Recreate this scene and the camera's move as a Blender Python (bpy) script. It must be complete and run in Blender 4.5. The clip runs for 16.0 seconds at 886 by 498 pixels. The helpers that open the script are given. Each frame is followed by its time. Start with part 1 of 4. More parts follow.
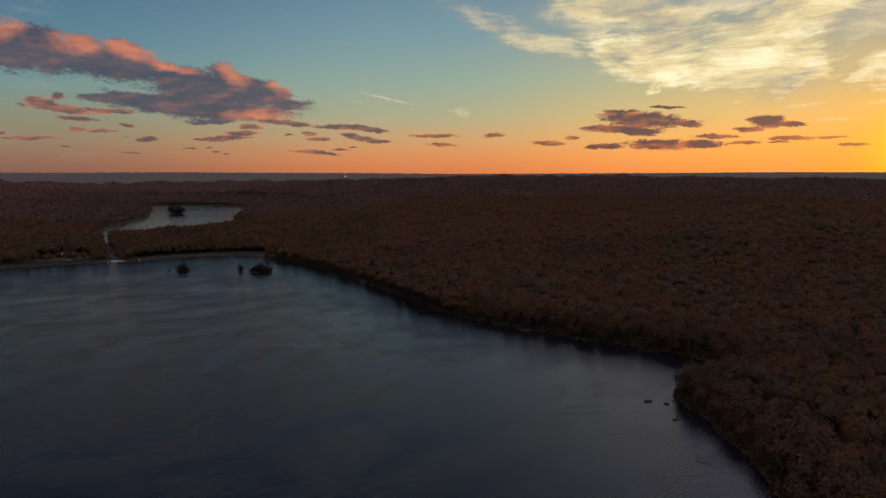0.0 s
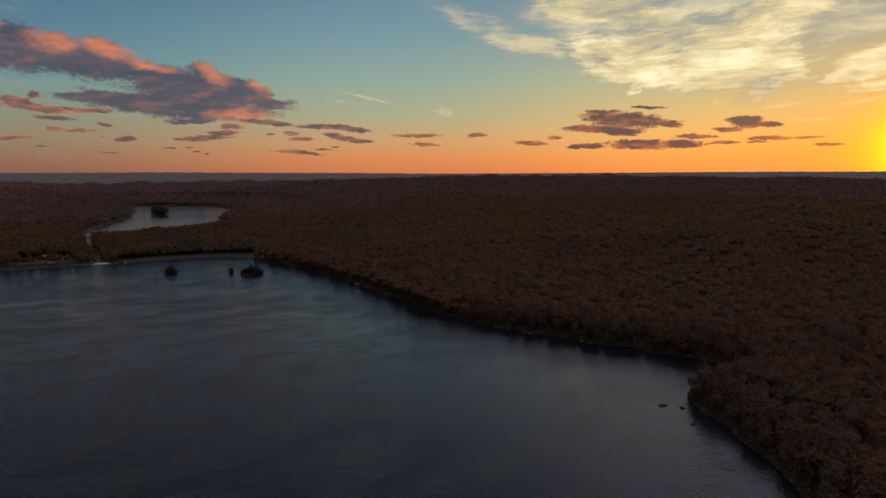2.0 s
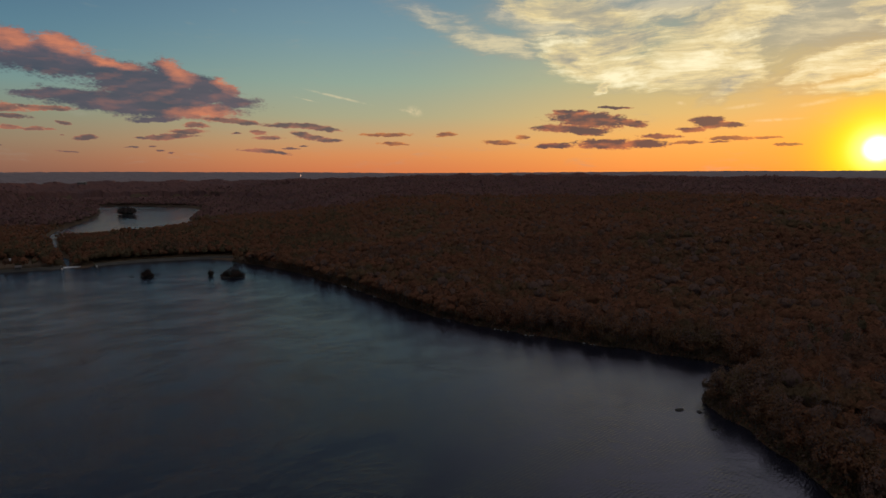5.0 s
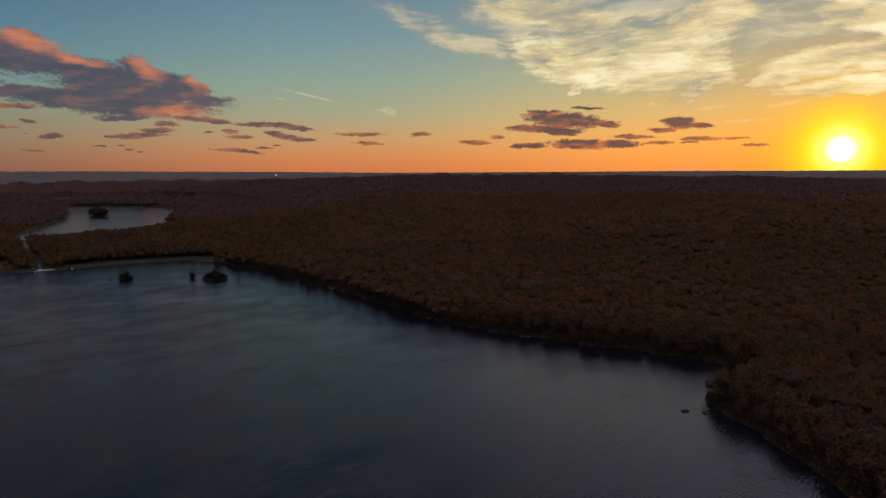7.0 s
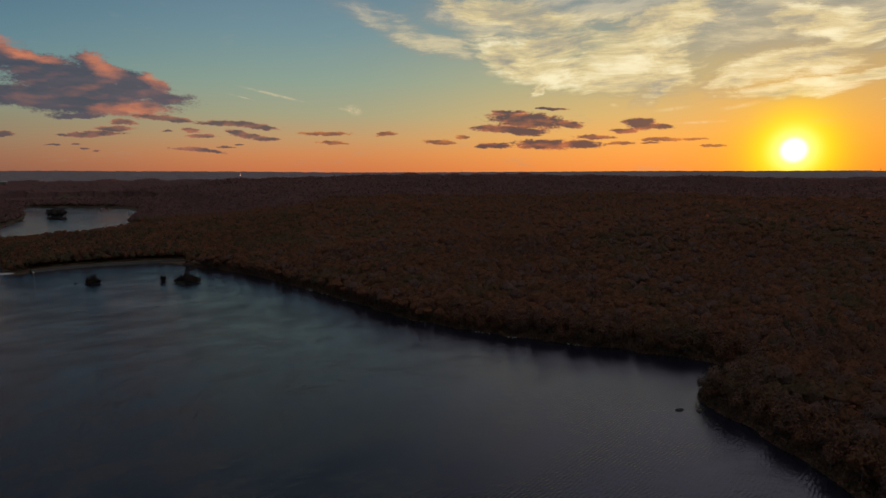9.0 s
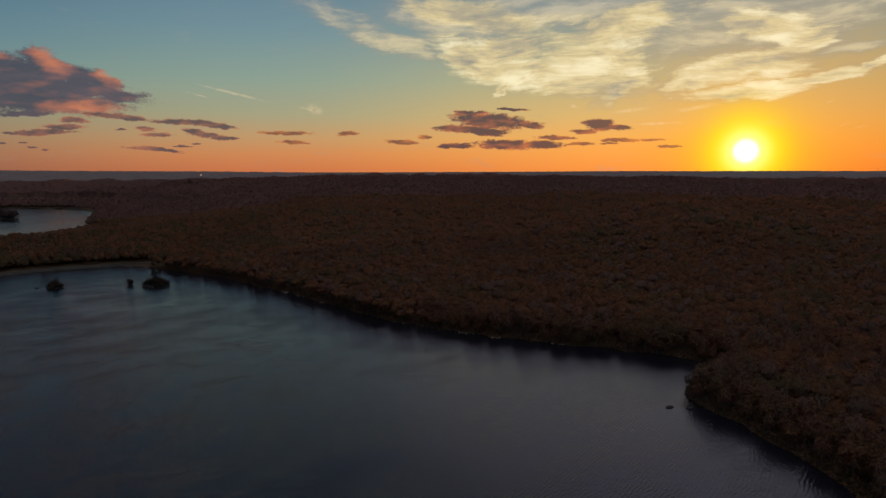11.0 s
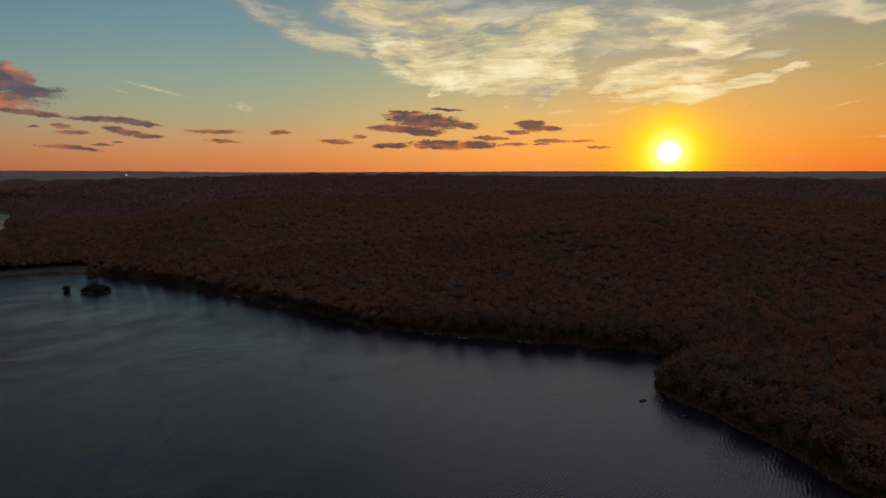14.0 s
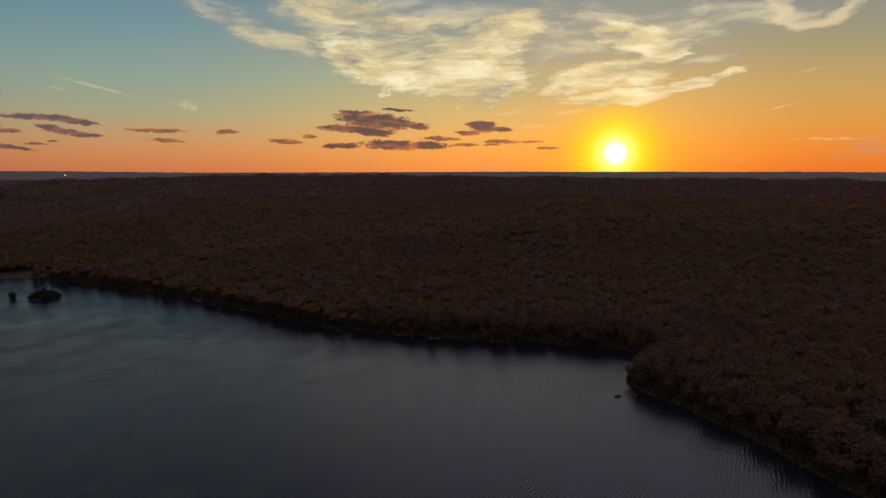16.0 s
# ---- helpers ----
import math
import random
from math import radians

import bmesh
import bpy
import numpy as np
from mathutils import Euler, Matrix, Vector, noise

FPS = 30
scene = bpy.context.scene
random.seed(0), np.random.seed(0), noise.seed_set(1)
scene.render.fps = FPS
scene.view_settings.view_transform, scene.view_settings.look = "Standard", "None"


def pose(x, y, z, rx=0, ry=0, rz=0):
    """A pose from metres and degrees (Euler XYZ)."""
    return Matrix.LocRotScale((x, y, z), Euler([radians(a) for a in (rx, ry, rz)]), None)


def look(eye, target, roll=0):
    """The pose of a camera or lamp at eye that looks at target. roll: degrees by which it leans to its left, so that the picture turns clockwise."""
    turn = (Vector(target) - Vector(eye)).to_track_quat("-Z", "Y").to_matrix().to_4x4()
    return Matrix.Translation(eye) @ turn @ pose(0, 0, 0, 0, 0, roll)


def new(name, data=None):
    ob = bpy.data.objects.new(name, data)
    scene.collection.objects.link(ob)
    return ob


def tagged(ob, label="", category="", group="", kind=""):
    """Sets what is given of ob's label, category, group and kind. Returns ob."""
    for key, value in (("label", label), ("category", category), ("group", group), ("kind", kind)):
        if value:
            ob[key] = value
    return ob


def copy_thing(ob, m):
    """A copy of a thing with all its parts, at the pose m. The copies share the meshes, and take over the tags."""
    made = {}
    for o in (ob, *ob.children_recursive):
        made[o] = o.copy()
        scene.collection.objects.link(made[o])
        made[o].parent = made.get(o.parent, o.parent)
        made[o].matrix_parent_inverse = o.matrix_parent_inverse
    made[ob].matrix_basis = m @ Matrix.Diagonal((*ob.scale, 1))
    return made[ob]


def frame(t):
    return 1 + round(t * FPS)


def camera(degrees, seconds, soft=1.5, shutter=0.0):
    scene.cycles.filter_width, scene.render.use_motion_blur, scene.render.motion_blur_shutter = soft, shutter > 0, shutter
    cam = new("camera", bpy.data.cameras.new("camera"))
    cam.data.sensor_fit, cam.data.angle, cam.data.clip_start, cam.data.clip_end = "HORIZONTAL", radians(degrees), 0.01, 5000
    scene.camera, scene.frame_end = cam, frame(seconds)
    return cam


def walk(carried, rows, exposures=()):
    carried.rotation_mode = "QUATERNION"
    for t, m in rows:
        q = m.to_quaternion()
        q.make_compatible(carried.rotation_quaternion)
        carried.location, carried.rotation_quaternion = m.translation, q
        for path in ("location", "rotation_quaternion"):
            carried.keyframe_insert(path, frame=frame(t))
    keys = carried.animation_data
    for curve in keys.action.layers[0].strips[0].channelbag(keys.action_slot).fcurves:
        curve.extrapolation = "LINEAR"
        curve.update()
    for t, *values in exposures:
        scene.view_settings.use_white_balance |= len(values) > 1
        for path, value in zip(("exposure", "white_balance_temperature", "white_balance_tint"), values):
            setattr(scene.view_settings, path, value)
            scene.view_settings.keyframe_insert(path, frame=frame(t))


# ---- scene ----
# one lens for the whole flight
cam = camera(71.99, 16.0)

# seconds, place, yaw, pitch, lean
PATH = [
    (0, 0.00, 0.00, 110.00, -0.023, -7.144, -0.061),
    (0.5, -3.16, 2.30, 109.97, -0.378, -7.142, -0.081),
    (1, -6.28, 4.59, 109.94, -0.762, -7.162, -0.098),
    (1.5, -9.38, 6.86, 109.92, -1.109, -7.157, -0.106),
    (2, -12.46, 9.12, 109.90, -1.585, -7.162, -0.119),
    (2.5, -15.53, 11.35, 109.88, -1.978, -7.168, -0.128),
    (3, -18.60, 13.54, 109.86, -2.485, -7.186, -0.131),
    (3.5, -21.65, 15.69, 109.85, -2.934, -7.211, -0.133),
    (4, -24.71, 17.80, 109.84, -3.450, -7.210, -0.138),
    (6.5, -40.08, 27.53, 109.84, -6.076, -7.265, -0.111),
    (7, -43.19, 29.30, 109.85, -6.774, -7.260, -0.102),
    (7.5, -46.30, 31.00, 109.86, -7.512, -7.266, -0.090),
    (8, -49.42, 32.64, 109.87, -8.333, -7.263, -0.075),
    (8.5, -52.56, 34.22, 109.89, -9.145, -7.282, -0.064),
    (9, -55.70, 35.75, 109.91, -9.988, -7.279, -0.044),
    (11.5, -71.43, 42.55, 110.06, -14.399, -7.304, 0.017),
    (12, -74.55, 43.78, 110.10, -15.365, -7.324, 0.034),
    (12.5, -77.66, 44.98, 110.14, -16.395, -7.305, 0.033),
    (13, -80.74, 46.16, 110.19, -17.436, -7.311, 0.031),
    (13.5, -83.79, 47.32, 110.24, -18.458, -7.299, 0.055),
    (14, -86.80, 48.48, 110.29, -19.498, -7.285, 0.061),
    (14.5, -89.76, 49.63, 110.34, -20.569, -7.263, 0.065),
    (15, -92.68, 50.79, 110.40, -21.672, -7.246, 0.069),
    (15.5, -95.52, 51.98, 110.46, -22.967, -7.241, 0.071),
    (16, -98.30, 53.20, 110.53, -24.006, -7.245, 0.084),
]
walk(cam, [(t, pose(x, y, z, 90 + p, 0, w) @ pose(0, 0, 0, 0, 0, r)) for t, x, y, z, w, p, r in PATH],
     exposures=[(0, 0.06), (4, 0.02), (7, -0.08), (9, -0.13), (12, -0.14), (16, -0.12)])

SUN_AZ, SUN_EL = 39.6, 1.66

# ---------------------------------------------------------------- small node helpers


class Nodes:
    """Short ways to add nodes to a tree and wire them."""

    def __init__(self, tree):
        self.t = tree
        tree.nodes.clear()

    def add(self, kind, **props):
        n = self.t.nodes.new(kind)
        for k, v in props.items():
            setattr(n, k, v)
        return n

    def wire(self, sock, v):
        if isinstance(v, bpy.types.NodeSocket):
            self.t.links.new(v, sock)
        elif v is not None:
            sock.default_value = v

    def math(self, op, a, b=None, c=None, clamp=False):
        n = self.add("ShaderNodeMath", operation=op, use_clamp=clamp)
        for s, v in zip(n.inputs, (a, b, c)):
            self.wire(s, v)
        return n.outputs[0]

    def vec(self, op, a, b=None):
        n = self.add("ShaderNodeVectorMath", operation=op)
        self.wire(n.inputs[0], a)
        self.wire(n.inputs[1], b)
        return n.outputs["Value"] if op in ("LENGTH", "DOT_PRODUCT") else n.outputs["Vector"]

    def scaled(self, a, f):
        n = self.add("ShaderNodeVectorMath", operation="SCALE")
        self.wire(n.inputs[0], a)
        self.wire(n.inputs["Scale"], f)
        return n.outputs["Vector"]

    def step(self, v, lo, hi, to_lo=0.0, to_hi=1.0, smooth=True):
        n = self.add("ShaderNodeMapRange", interpolation_type="SMOOTHSTEP" if smooth else "LINEAR")
        for s, x in zip(n.inputs, (v, lo, hi, to_lo, to_hi)):
            self.wire(s, x)
        return n.outputs[0]

    def noise(self, vec, scale, detail=4.0, rough=0.55, distort=0.0, colour=False):
        n = self.add("ShaderNodeTexNoise")
        self.wire(n.inputs["Vector"], vec)
        for k, v in (("Scale", scale), ("Detail", detail), ("Roughness", rough), ("Distortion", distort)):
            n.inputs[k].default_value = v
        return n.outputs["Color" if colour else "Fac"]

    def mapping(self, vec, loc=(0, 0, 0), rot=(0, 0, 0), scale=(1, 1, 1), kind="POINT"):
        n = self.add("ShaderNodeMapping", vector_type=kind)
        self.wire(n.inputs["Vector"], vec)
        n.inputs["Location"].default_value = loc
        n.inputs["Rotation"].default_value = [radians(a) for a in rot]
        n.inputs["Scale"].default_value = scale
        return n.outputs[0]

    def ramp(self, fac, stops, mode="LINEAR"):
        n = self.add("ShaderNodeValToRGB")
        n.color_ramp.interpolation = mode
        e = n.color_ramp.elements
        while len(e) < len(stops):
            e.new(0.5)
        for el, (pos, col) in zip(e, stops):
            el.position, el.color = pos, (*col, 1)
        self.wire(n.inputs[0], fac)
        return n.outputs[0]

    def mix(self, fac, a, b, mode="MIX"):
        n = self.add("ShaderNodeMix", data_type="RGBA", blend_type=mode)
        self.wire(n.inputs[0], fac)
        self.wire(n.inputs[6], (*a, 1) if isinstance(a, tuple) else a)
        self.wire(n.inputs[7], (*b, 1) if isinstance(b, tuple) else b)
        return n.outputs[2]


def srgb(r, g, b):
    return tuple(((c / 255 + 0.055) / 1.055) ** 2.4 if c > 10 else c / 255 / 12.92 for c in (r, g, b))


# ---------------------------------------------------------------- sky
# clouds as soft ellipses on the sky: azimuth, elevation, half width, half height, tilt (degrees)
BANK = [
    (-33.32, 9.31, 4.26, 1.85, -1.2),
    (-37.69, 9.36, 3.69, 2.16, 3.1),
    (-27.67, 8.73, 4.34, 1.5, -4.6),
    (-29.95, 9.89, 1.25, 0.84, 5.4),
    (-26.88, 9.83, 1.38, 0.8, -6.0),
    (-23.53, 8.22, 3.72, 0.92, -9.5),
    (-18.84, 8.1, 1.72, 1.06, -23.6),
    (-26.19, 6.18, 4.31, 0.5, 0.6),
    (-19.84, 6.23, 4.93, 1.37, -3.3),
    (-15.6, 6.33, 3.99, 0.73, -6.6),
    (-14.95, 7.12, 1.52, 0.74, -23.8),
    (-18.96, 5.26, 5.75, 0.81, -0.6),
    (-20.38, 4.41, 2.09, 0.24, 1.5),
    (-23.59, 5.79, 4.91, 0.93, 0.0),
    (-19.89, 5.24, 4.47, 0.57, 0.5),
    (-17.16, 7.51, 2.23, 0.77, -16.4),
    (-20.92, 7.16, 4.3, 1.3, -5.2),
]
BANK_LIT = [
    (-29.94, 10.1, 1.65, 0.8, 5.5),
    (-26.18, 9.8, 3.08, 0.77, -15.2),
    (-34.78, 10.77, 1.34, 0.79, 7.1),
    (-18.49, 8.54, 1.58, 0.77, -28.7),
    (-14.45, 7.52, 1.43, 0.54, -23.7),
    (-16.37, 5.0, 3.02, 0.49, 1.3),
    (-23.5, 8.72, 2.15, 0.42, -12.4),
]
LEFT = [
    (-35.26, 3.07, 0.29, 0.11, 2.2),
    (-33.58, 2.71, 1.53, 0.13, 1.8),
    (-31.54, 2.2, 0.63, 0.07, -3.3),
    (-30.5, 3.46, 0.79, 0.15, 2),
    (-29.05, 3.43, 0.74, 0.16, 1.9),
    (-27.96, 3.42, 0.34, 0.08, 1.8),
    (-26.79, 3.91, 0.5, 0.17, -6.9),
    (-27.38, 2.98, 0.23, 0.07, 1.5),
    (-25.51, 2.75, 1.07, 0.21, 1.3),
    (-26.83, 1.66, 0.58, 0.07, -2.5),
    (-22.22, 2.1, 0.33, 0.07, 0.9),
    (-20.67, 2.13, 0.34, 0.08, 0.8),
    (-20.05, 1.75, 0.34, 0.08, 0.6),
    (-19.08, 1.51, 0.26, 0.07, 0.5),
    (-17.33, 4.03, 0.88, 0.25, 1.2),
    (-17.97, 3.43, 1.41, 0.21, 1.1),
    (-19.53, 2.97, 2.08, 0.23, 3.1),
    (-21.68, 2.93, 0.41, 0.13, 1.2),
    (-12.02, 3.53, 0.74, 0.18, -7.3),
    (-11.39, 3.04, 1.11, 0.18, 0.6),
    (-13.96, 3.45, 0.45, 0.08, 0.8),
    (-13.98, 4.45, 2.64, 0.22, -3),
    (-8.98, 4.12, 2.36, 0.26, -2.4),
    (-6.68, 3.94, 1.8, 0.23, -4.5),
    (-7.88, 3.22, 1.51, 0.23, -7.6),
    (-6.03, 2.88, 1.14, 0.19, -2.7),
    (-8.2, 2.4, 0.47, 0.07, 0.3),
    (-11.57, 1.82, 2.05, 0.17, -3.7),
    (-9.48, 2.14, 0.85, 0.07, 0.3),
    (-32.77, 5.56, 0.95, 0.29, -3.5),
    (-31.54, 4.99, 2.18, 0.33, -4),
    (-28.11, 4.98, 1.66, 0.2, -1.9),
    (-30.33, 4.26, 1.44, 0.2, -2.1),
    (-31.7, 5.96, 0.52, 0.25, 3.6),
]
WEST = [
    (17.74, 4.54, 3.35, 0.72, -3.7),
    (15.62, 3.81, 2.86, 0.34, -1.2),
    (21.32, 4.15, 1.62, 0.28, -4.9),
    (17.78, 3.52, 1.69, 0.29, -1.2),
    (16.05, 5.31, 1.67, 0.19, -1.7),
    (19.8, 5.63, 1.28, 0.12, -2.1),
    (14.69, 2.38, 1.7, 0.25, -0.7),
    (19.23, 2.42, 2.66, 0.44, -1.0),
    (22.43, 2.41, 1.85, 0.38, -1.1),
    (23.6, 3.05, 1.73, 0.19, -1.4),
    (27.69, 4.08, 1.29, 0.5, -2.2),
    (26.28, 3.58, 1.04, 0.23, -1.9),
    (29.12, 3.84, 1.18, 0.22, -2.2),
]
WEST_SMALL = [
    (26.13, 2.43, 1.17, 0.16, -1.3),
    (29.19, 2.72, 1.57, 0.18, -1.6),
    (31.89, 2.77, 1.04, 0.13, -1.8),
    (28.4, 2.42, 0.72, 0.09, -1.4),
    (33.78, 2.16, 1.0, 0.11, -1.5),
    (-0.7, 3.41, 1.99, 0.21, -0.1),
    (-0.18, 2.53, 1.36, 0.15, -0.1),
    (4.78, 3.39, 0.93, 0.18, -0.4),
    (9.68, 2.59, 1.42, 0.2, -0.5),
    (11.69, 3.17, 0.7, 0.18, -0.7),
]
VEIL = [
    (5.12, 12.9, 7.84, 1.56, -16.6),
    (6.93, 12.04, 5.06, 1.14, -25.3),
    (9.75, 11.37, 4.28, 1.43, -21.4),
    (14.69, 12.97, 10.1, 2.3, -6.5),
    (24.31, 13.83, 13.02, 1.83, -1.6),
    (35.43, 11.96, 11.13, 2.75, 0.3),
    (43.5, 11.52, 6.82, 2.7, 3.3),
    (48.67, 12.83, 6.78, 1.52, -6.4),
    (46.71, 9.51, 3.72, 0.74, 10.4),
]
BODY = [
    (23.28, 8.34, 8.5, 1.66, -7.2),
    (16.63, 9.63, 4.32, 1.47, -22.4),
    (19.7, 10.84, 5.63, 1.61, 9.6),
    (27.4, 9.69, 4.9, 1.92, -4.7),
    (28.91, 12.16, 6.43, 1.6, 9.5),
    (29.38, 7.32, 2.6, 1.11, 26.6),
    (18.9, 7.45, 1.5, 0.4, 32.0),
    (16.7, 13.5, 7.56, 1.39, -12.2),
    (29.38, 6.9, 1.6, 0.5, 30.0),
]
PLUME = [
    (38.77, 6.34, 4.48, 0.73, 2.1),
    (43.69, 7.3, 4.16, 0.57, 8.5),
    (47.23, 7.85, 2.5, 0.28, 11.4),
    (39.18, 8.53, 5.53, 1.24, 5.3),
    (40.73, 11.61, 4.19, 1.16, -9.5),
    (43.56, 10.16, 2.56, 0.95, 27.6),
    (35.04, 7.7, 2.42, 0.99, 18.2),
]
RING = [
    (54.24, 12.78, 2.68, 1.48, 1.1),
]
TRAILS = [
    (32.6, 4.12, 2.3, 0.14, 1.5),
    (30.2, 5.3, 1.7, 0.2, 6.0),
    (35.6, 5.35, 2.0, 0.22, 9.0),
    (25.4, 5.75, 0.5, 0.18, -10.0),
    (56.2, 2.6, 3.2, 0.13, -1.0),
    (1.9, 5.5, 0.8, 0.5, -15.0),
    (-5.09, 6.68, 3.09, 0.13, -12.3),
    (-7.91, 6.4, 1.22, 0.06, -13.0),
    (1.49, 5.44, 1.14, 0.15, -11.9),
    (52.39, 5.19, 1.85, 0.09, 13.0),
    (46.46, 3.61, 0.48, 0.06, 13.7),
    (47.54, 3.39, 0.47, 0.06, 11.6),
    (45.35, 5.38, 0.4, 0.06, 19.3),
    (54.17, 7.9, 1.11, 0.09, 12.6),
]


def make_sky():
    world = bpy.data.worlds.new("sky")
    scene.world = world
    world.use_nodes = True
    n = Nodes(world.node_tree)
    d = n.vec("NORMALIZE", n.add("ShaderNodeTexCoord").outputs["Generated"])
    s = n.add("ShaderNodeSeparateXYZ")
    n.wire(s.inputs[0], d)
    az = n.math("MULTIPLY", n.math("ARCTAN2", s.outputs[0], s.outputs[1]), 57.2958)
    el = n.math("MULTIPLY", n.math("ARCSINE", s.outputs[2]), 57.2958)
    c = n.add("ShaderNodeCombineXYZ")
    n.wire(c.inputs[0], az)
    n.wire(c.inputs[1], el)
    p = c.outputs[0]

    # clear sky: three elevation profiles, blended by azimuth from the sun
    def profile(stops):
        return n.ramp(n.math("DIVIDE", el, 60.0, clamp=True), [(e / 60, srgb(*col)) for e, col in stops])

    low_left = profile([(0, (134, 96, 80)), (1, (144, 107, 88)), (2.6, (144, 126, 104)), (4.6, (134, 139, 120)),
                        (7, (115, 145, 143)), (10, (90, 130, 148)), (15, (72, 106, 134)), (24, (46, 62, 90)), (38, (48, 60, 82)), (60, (212, 202, 200))])
    north = profile([(0, (214, 124, 78)), (1.5, (217, 142, 90)), (3, (200, 158, 112)), (5, (170, 168, 136)),
                     (8, (144, 166, 152)), (12, (118, 150, 160)), (16, (100, 133, 154)), (24, (92, 102, 126)), (38, (94, 104, 120)), (60, (212, 202, 200))])
    warm = profile([(0, (252, 150, 72)), (1.5, (253, 166, 82)), (3, (245, 180, 98)), (5, (222, 187, 120)),
                    (8, (188, 182, 138)), (12, (150, 164, 150)), (16, (126, 146, 148)), (24, (116, 119, 136)), (38, (110, 114, 126)), (60, (212, 202, 200))])
    beyond = profile([(0, (240, 118, 46)), (2, (240, 140, 58)), (4, (226, 156, 76)), (7, (198, 164, 102)),
                      (10, (166, 157, 122)), (13, (142, 146, 138)), (20, (150, 150, 152)), (28, (142, 142, 148)), (38, (124, 124, 132)), (60, (212, 202, 200))])
    sky = n.mix(n.step(az, -36, 0), low_left, north)
    sky = n.mix(n.step(az, -4, 28), sky, warm)
    sky = n.mix(n.step(az, 36, 56), sky, beyond)
    sky = n.mix(n.step(az, 70, 150), sky, low_left)
    haze = n.noise(n.mapping(p, scale=(0.02, 0.12, 1)), 1.0, 3, 0.5)
    sky = n.mix(n.step(haze, 0.3, 0.75, 0.0, 0.10), sky, n.mix(1.0, sky, (1.12, 1.05, 0.95), "MULTIPLY"))

    # the aureole round the sun
    sun = Vector((math.sin(radians(SUN_AZ)) * math.cos(radians(SUN_EL)), math.cos(radians(SUN_AZ)) * math.cos(radians(SUN_EL)), math.sin(radians(SUN_EL))))
    ang = n.math("MULTIPLY", n.math("ARCCOSINE", n.vec("DOT_PRODUCT", d, tuple(sun))), 57.2958)

    def glow(width, power, gain):
        x = n.math("POWER", n.math("DIVIDE", ang, width), power)
        return n.math("MULTIPLY", n.math("EXPONENT", n.math("MULTIPLY", x, -1.0)), gain, clamp=True)

    sky = n.mix(glow(6.5, 1.3, 0.74), sky, srgb(255, 166, 20))

    def cover(points, blobs, soft):
        """Distance in units of the nearest ellipse: below 1 is inside."""
        low = None
        for u, v, a, b, tilt in blobs:
            q = points
            if n.last:  # worked out one after another, to spare the shader's memory
                q = n.vec("ADD", points, n.scaled(zero, n.last))
            x = n.vec("LENGTH", n.mapping(q, (u, v, 0), (0, 0, tilt), (a, b, 1), "TEXTURE"))
            low = x if low is None else n.math("SMOOTH_MIN", low, x, soft)
            n.last = low
        return low

    n.last, zero = None, (1e-7, 1e-7, 0)

    # high ice cloud, combed by the wind: a thin veil, two bright plumes and a curled wisp
    curl = n.vec("SUBTRACT", n.noise(n.mapping(p, scale=(0.10, 0.17, 1)), 1.0, 3, 0.5, colour=True), (0.5, 0.5, 0.5))
    pc = n.vec("ADD", p, n.vec("MULTIPLY", curl, (5.0, 2.6, 0)))
    rising = n.noise(n.mapping(pc, rot=(0, 0, -13), scale=(0.10, 1.0, 1)), 1.0, 10, 0.68)
    falling = n.noise(n.mapping(pc, loc=(5, 2, 0), rot=(0, 0, 18), scale=(0.12, 0.9, 1)), 1.0, 10, 0.68)
    fibre = n.mix(n.step(az, 9, 24), falling, rising)
    broad = n.noise(n.mapping(pc, loc=(3, 7, 0), rot=(0, 0, -8), scale=(0.15, 0.36, 1)), 1.0, 7, 0.6)
    feather = n.noise(n.mapping(pc, loc=(9, 1, 0), rot=(0, 0, -30), scale=(0.35, 2.6, 1)), 1.0, 8, 0.7)
    wisp = n.vec("SUBTRACT", n.noise(n.mapping(pc, rot=(0, 0, -10), scale=(0.2, 0.6, 1)), 1.0, 7, 0.62, colour=True), (0.5, 0.5, 0.5))
    pw = n.vec("ADD", p, n.vec("ADD", n.vec("MULTIPLY", curl, (2.4, 1.0, 0)), n.vec("MULTIPLY", wisp, (5.0, 1.9, 0))))
    streak = n.math("ADD", n.math("MULTIPLY", n.math("SUBTRACT", fibre, 0.5), 1.0), n.math("MULTIPLY", n.math("SUBTRACT", broad, 0.5), 2.3))
    streak = n.math("ADD", streak, n.math("MULTIPLY", n.math("SUBTRACT", feather, 0.5), 1.0))
    high = n.step(el, 10.5, 17.0)

    veil = n.math("ADD", n.step(cover(pw, VEIL + [(32.0, 25.0, 34.0, 11.0, 0.0)], 0.3), 1.3, 0.25, -0.40, 0.70), streak)
    veil_a = n.step(veil, -0.25, 0.85, 0, 0.88)
    veil_col = n.mix(n.step(veil, 0.15, 1.0), srgb(160, 158, 144), srgb(226, 210, 168))
    veil_col = n.mix(high, veil_col, n.mix(n.step(veil, 0.1, 0.9), srgb(132, 140, 148), srgb(186, 183, 172)))
    veil_col = n.mix(n.step(el, 17, 25), veil_col, srgb(204, 199, 226))
    sky = n.mix(veil_a, sky, veil_col)

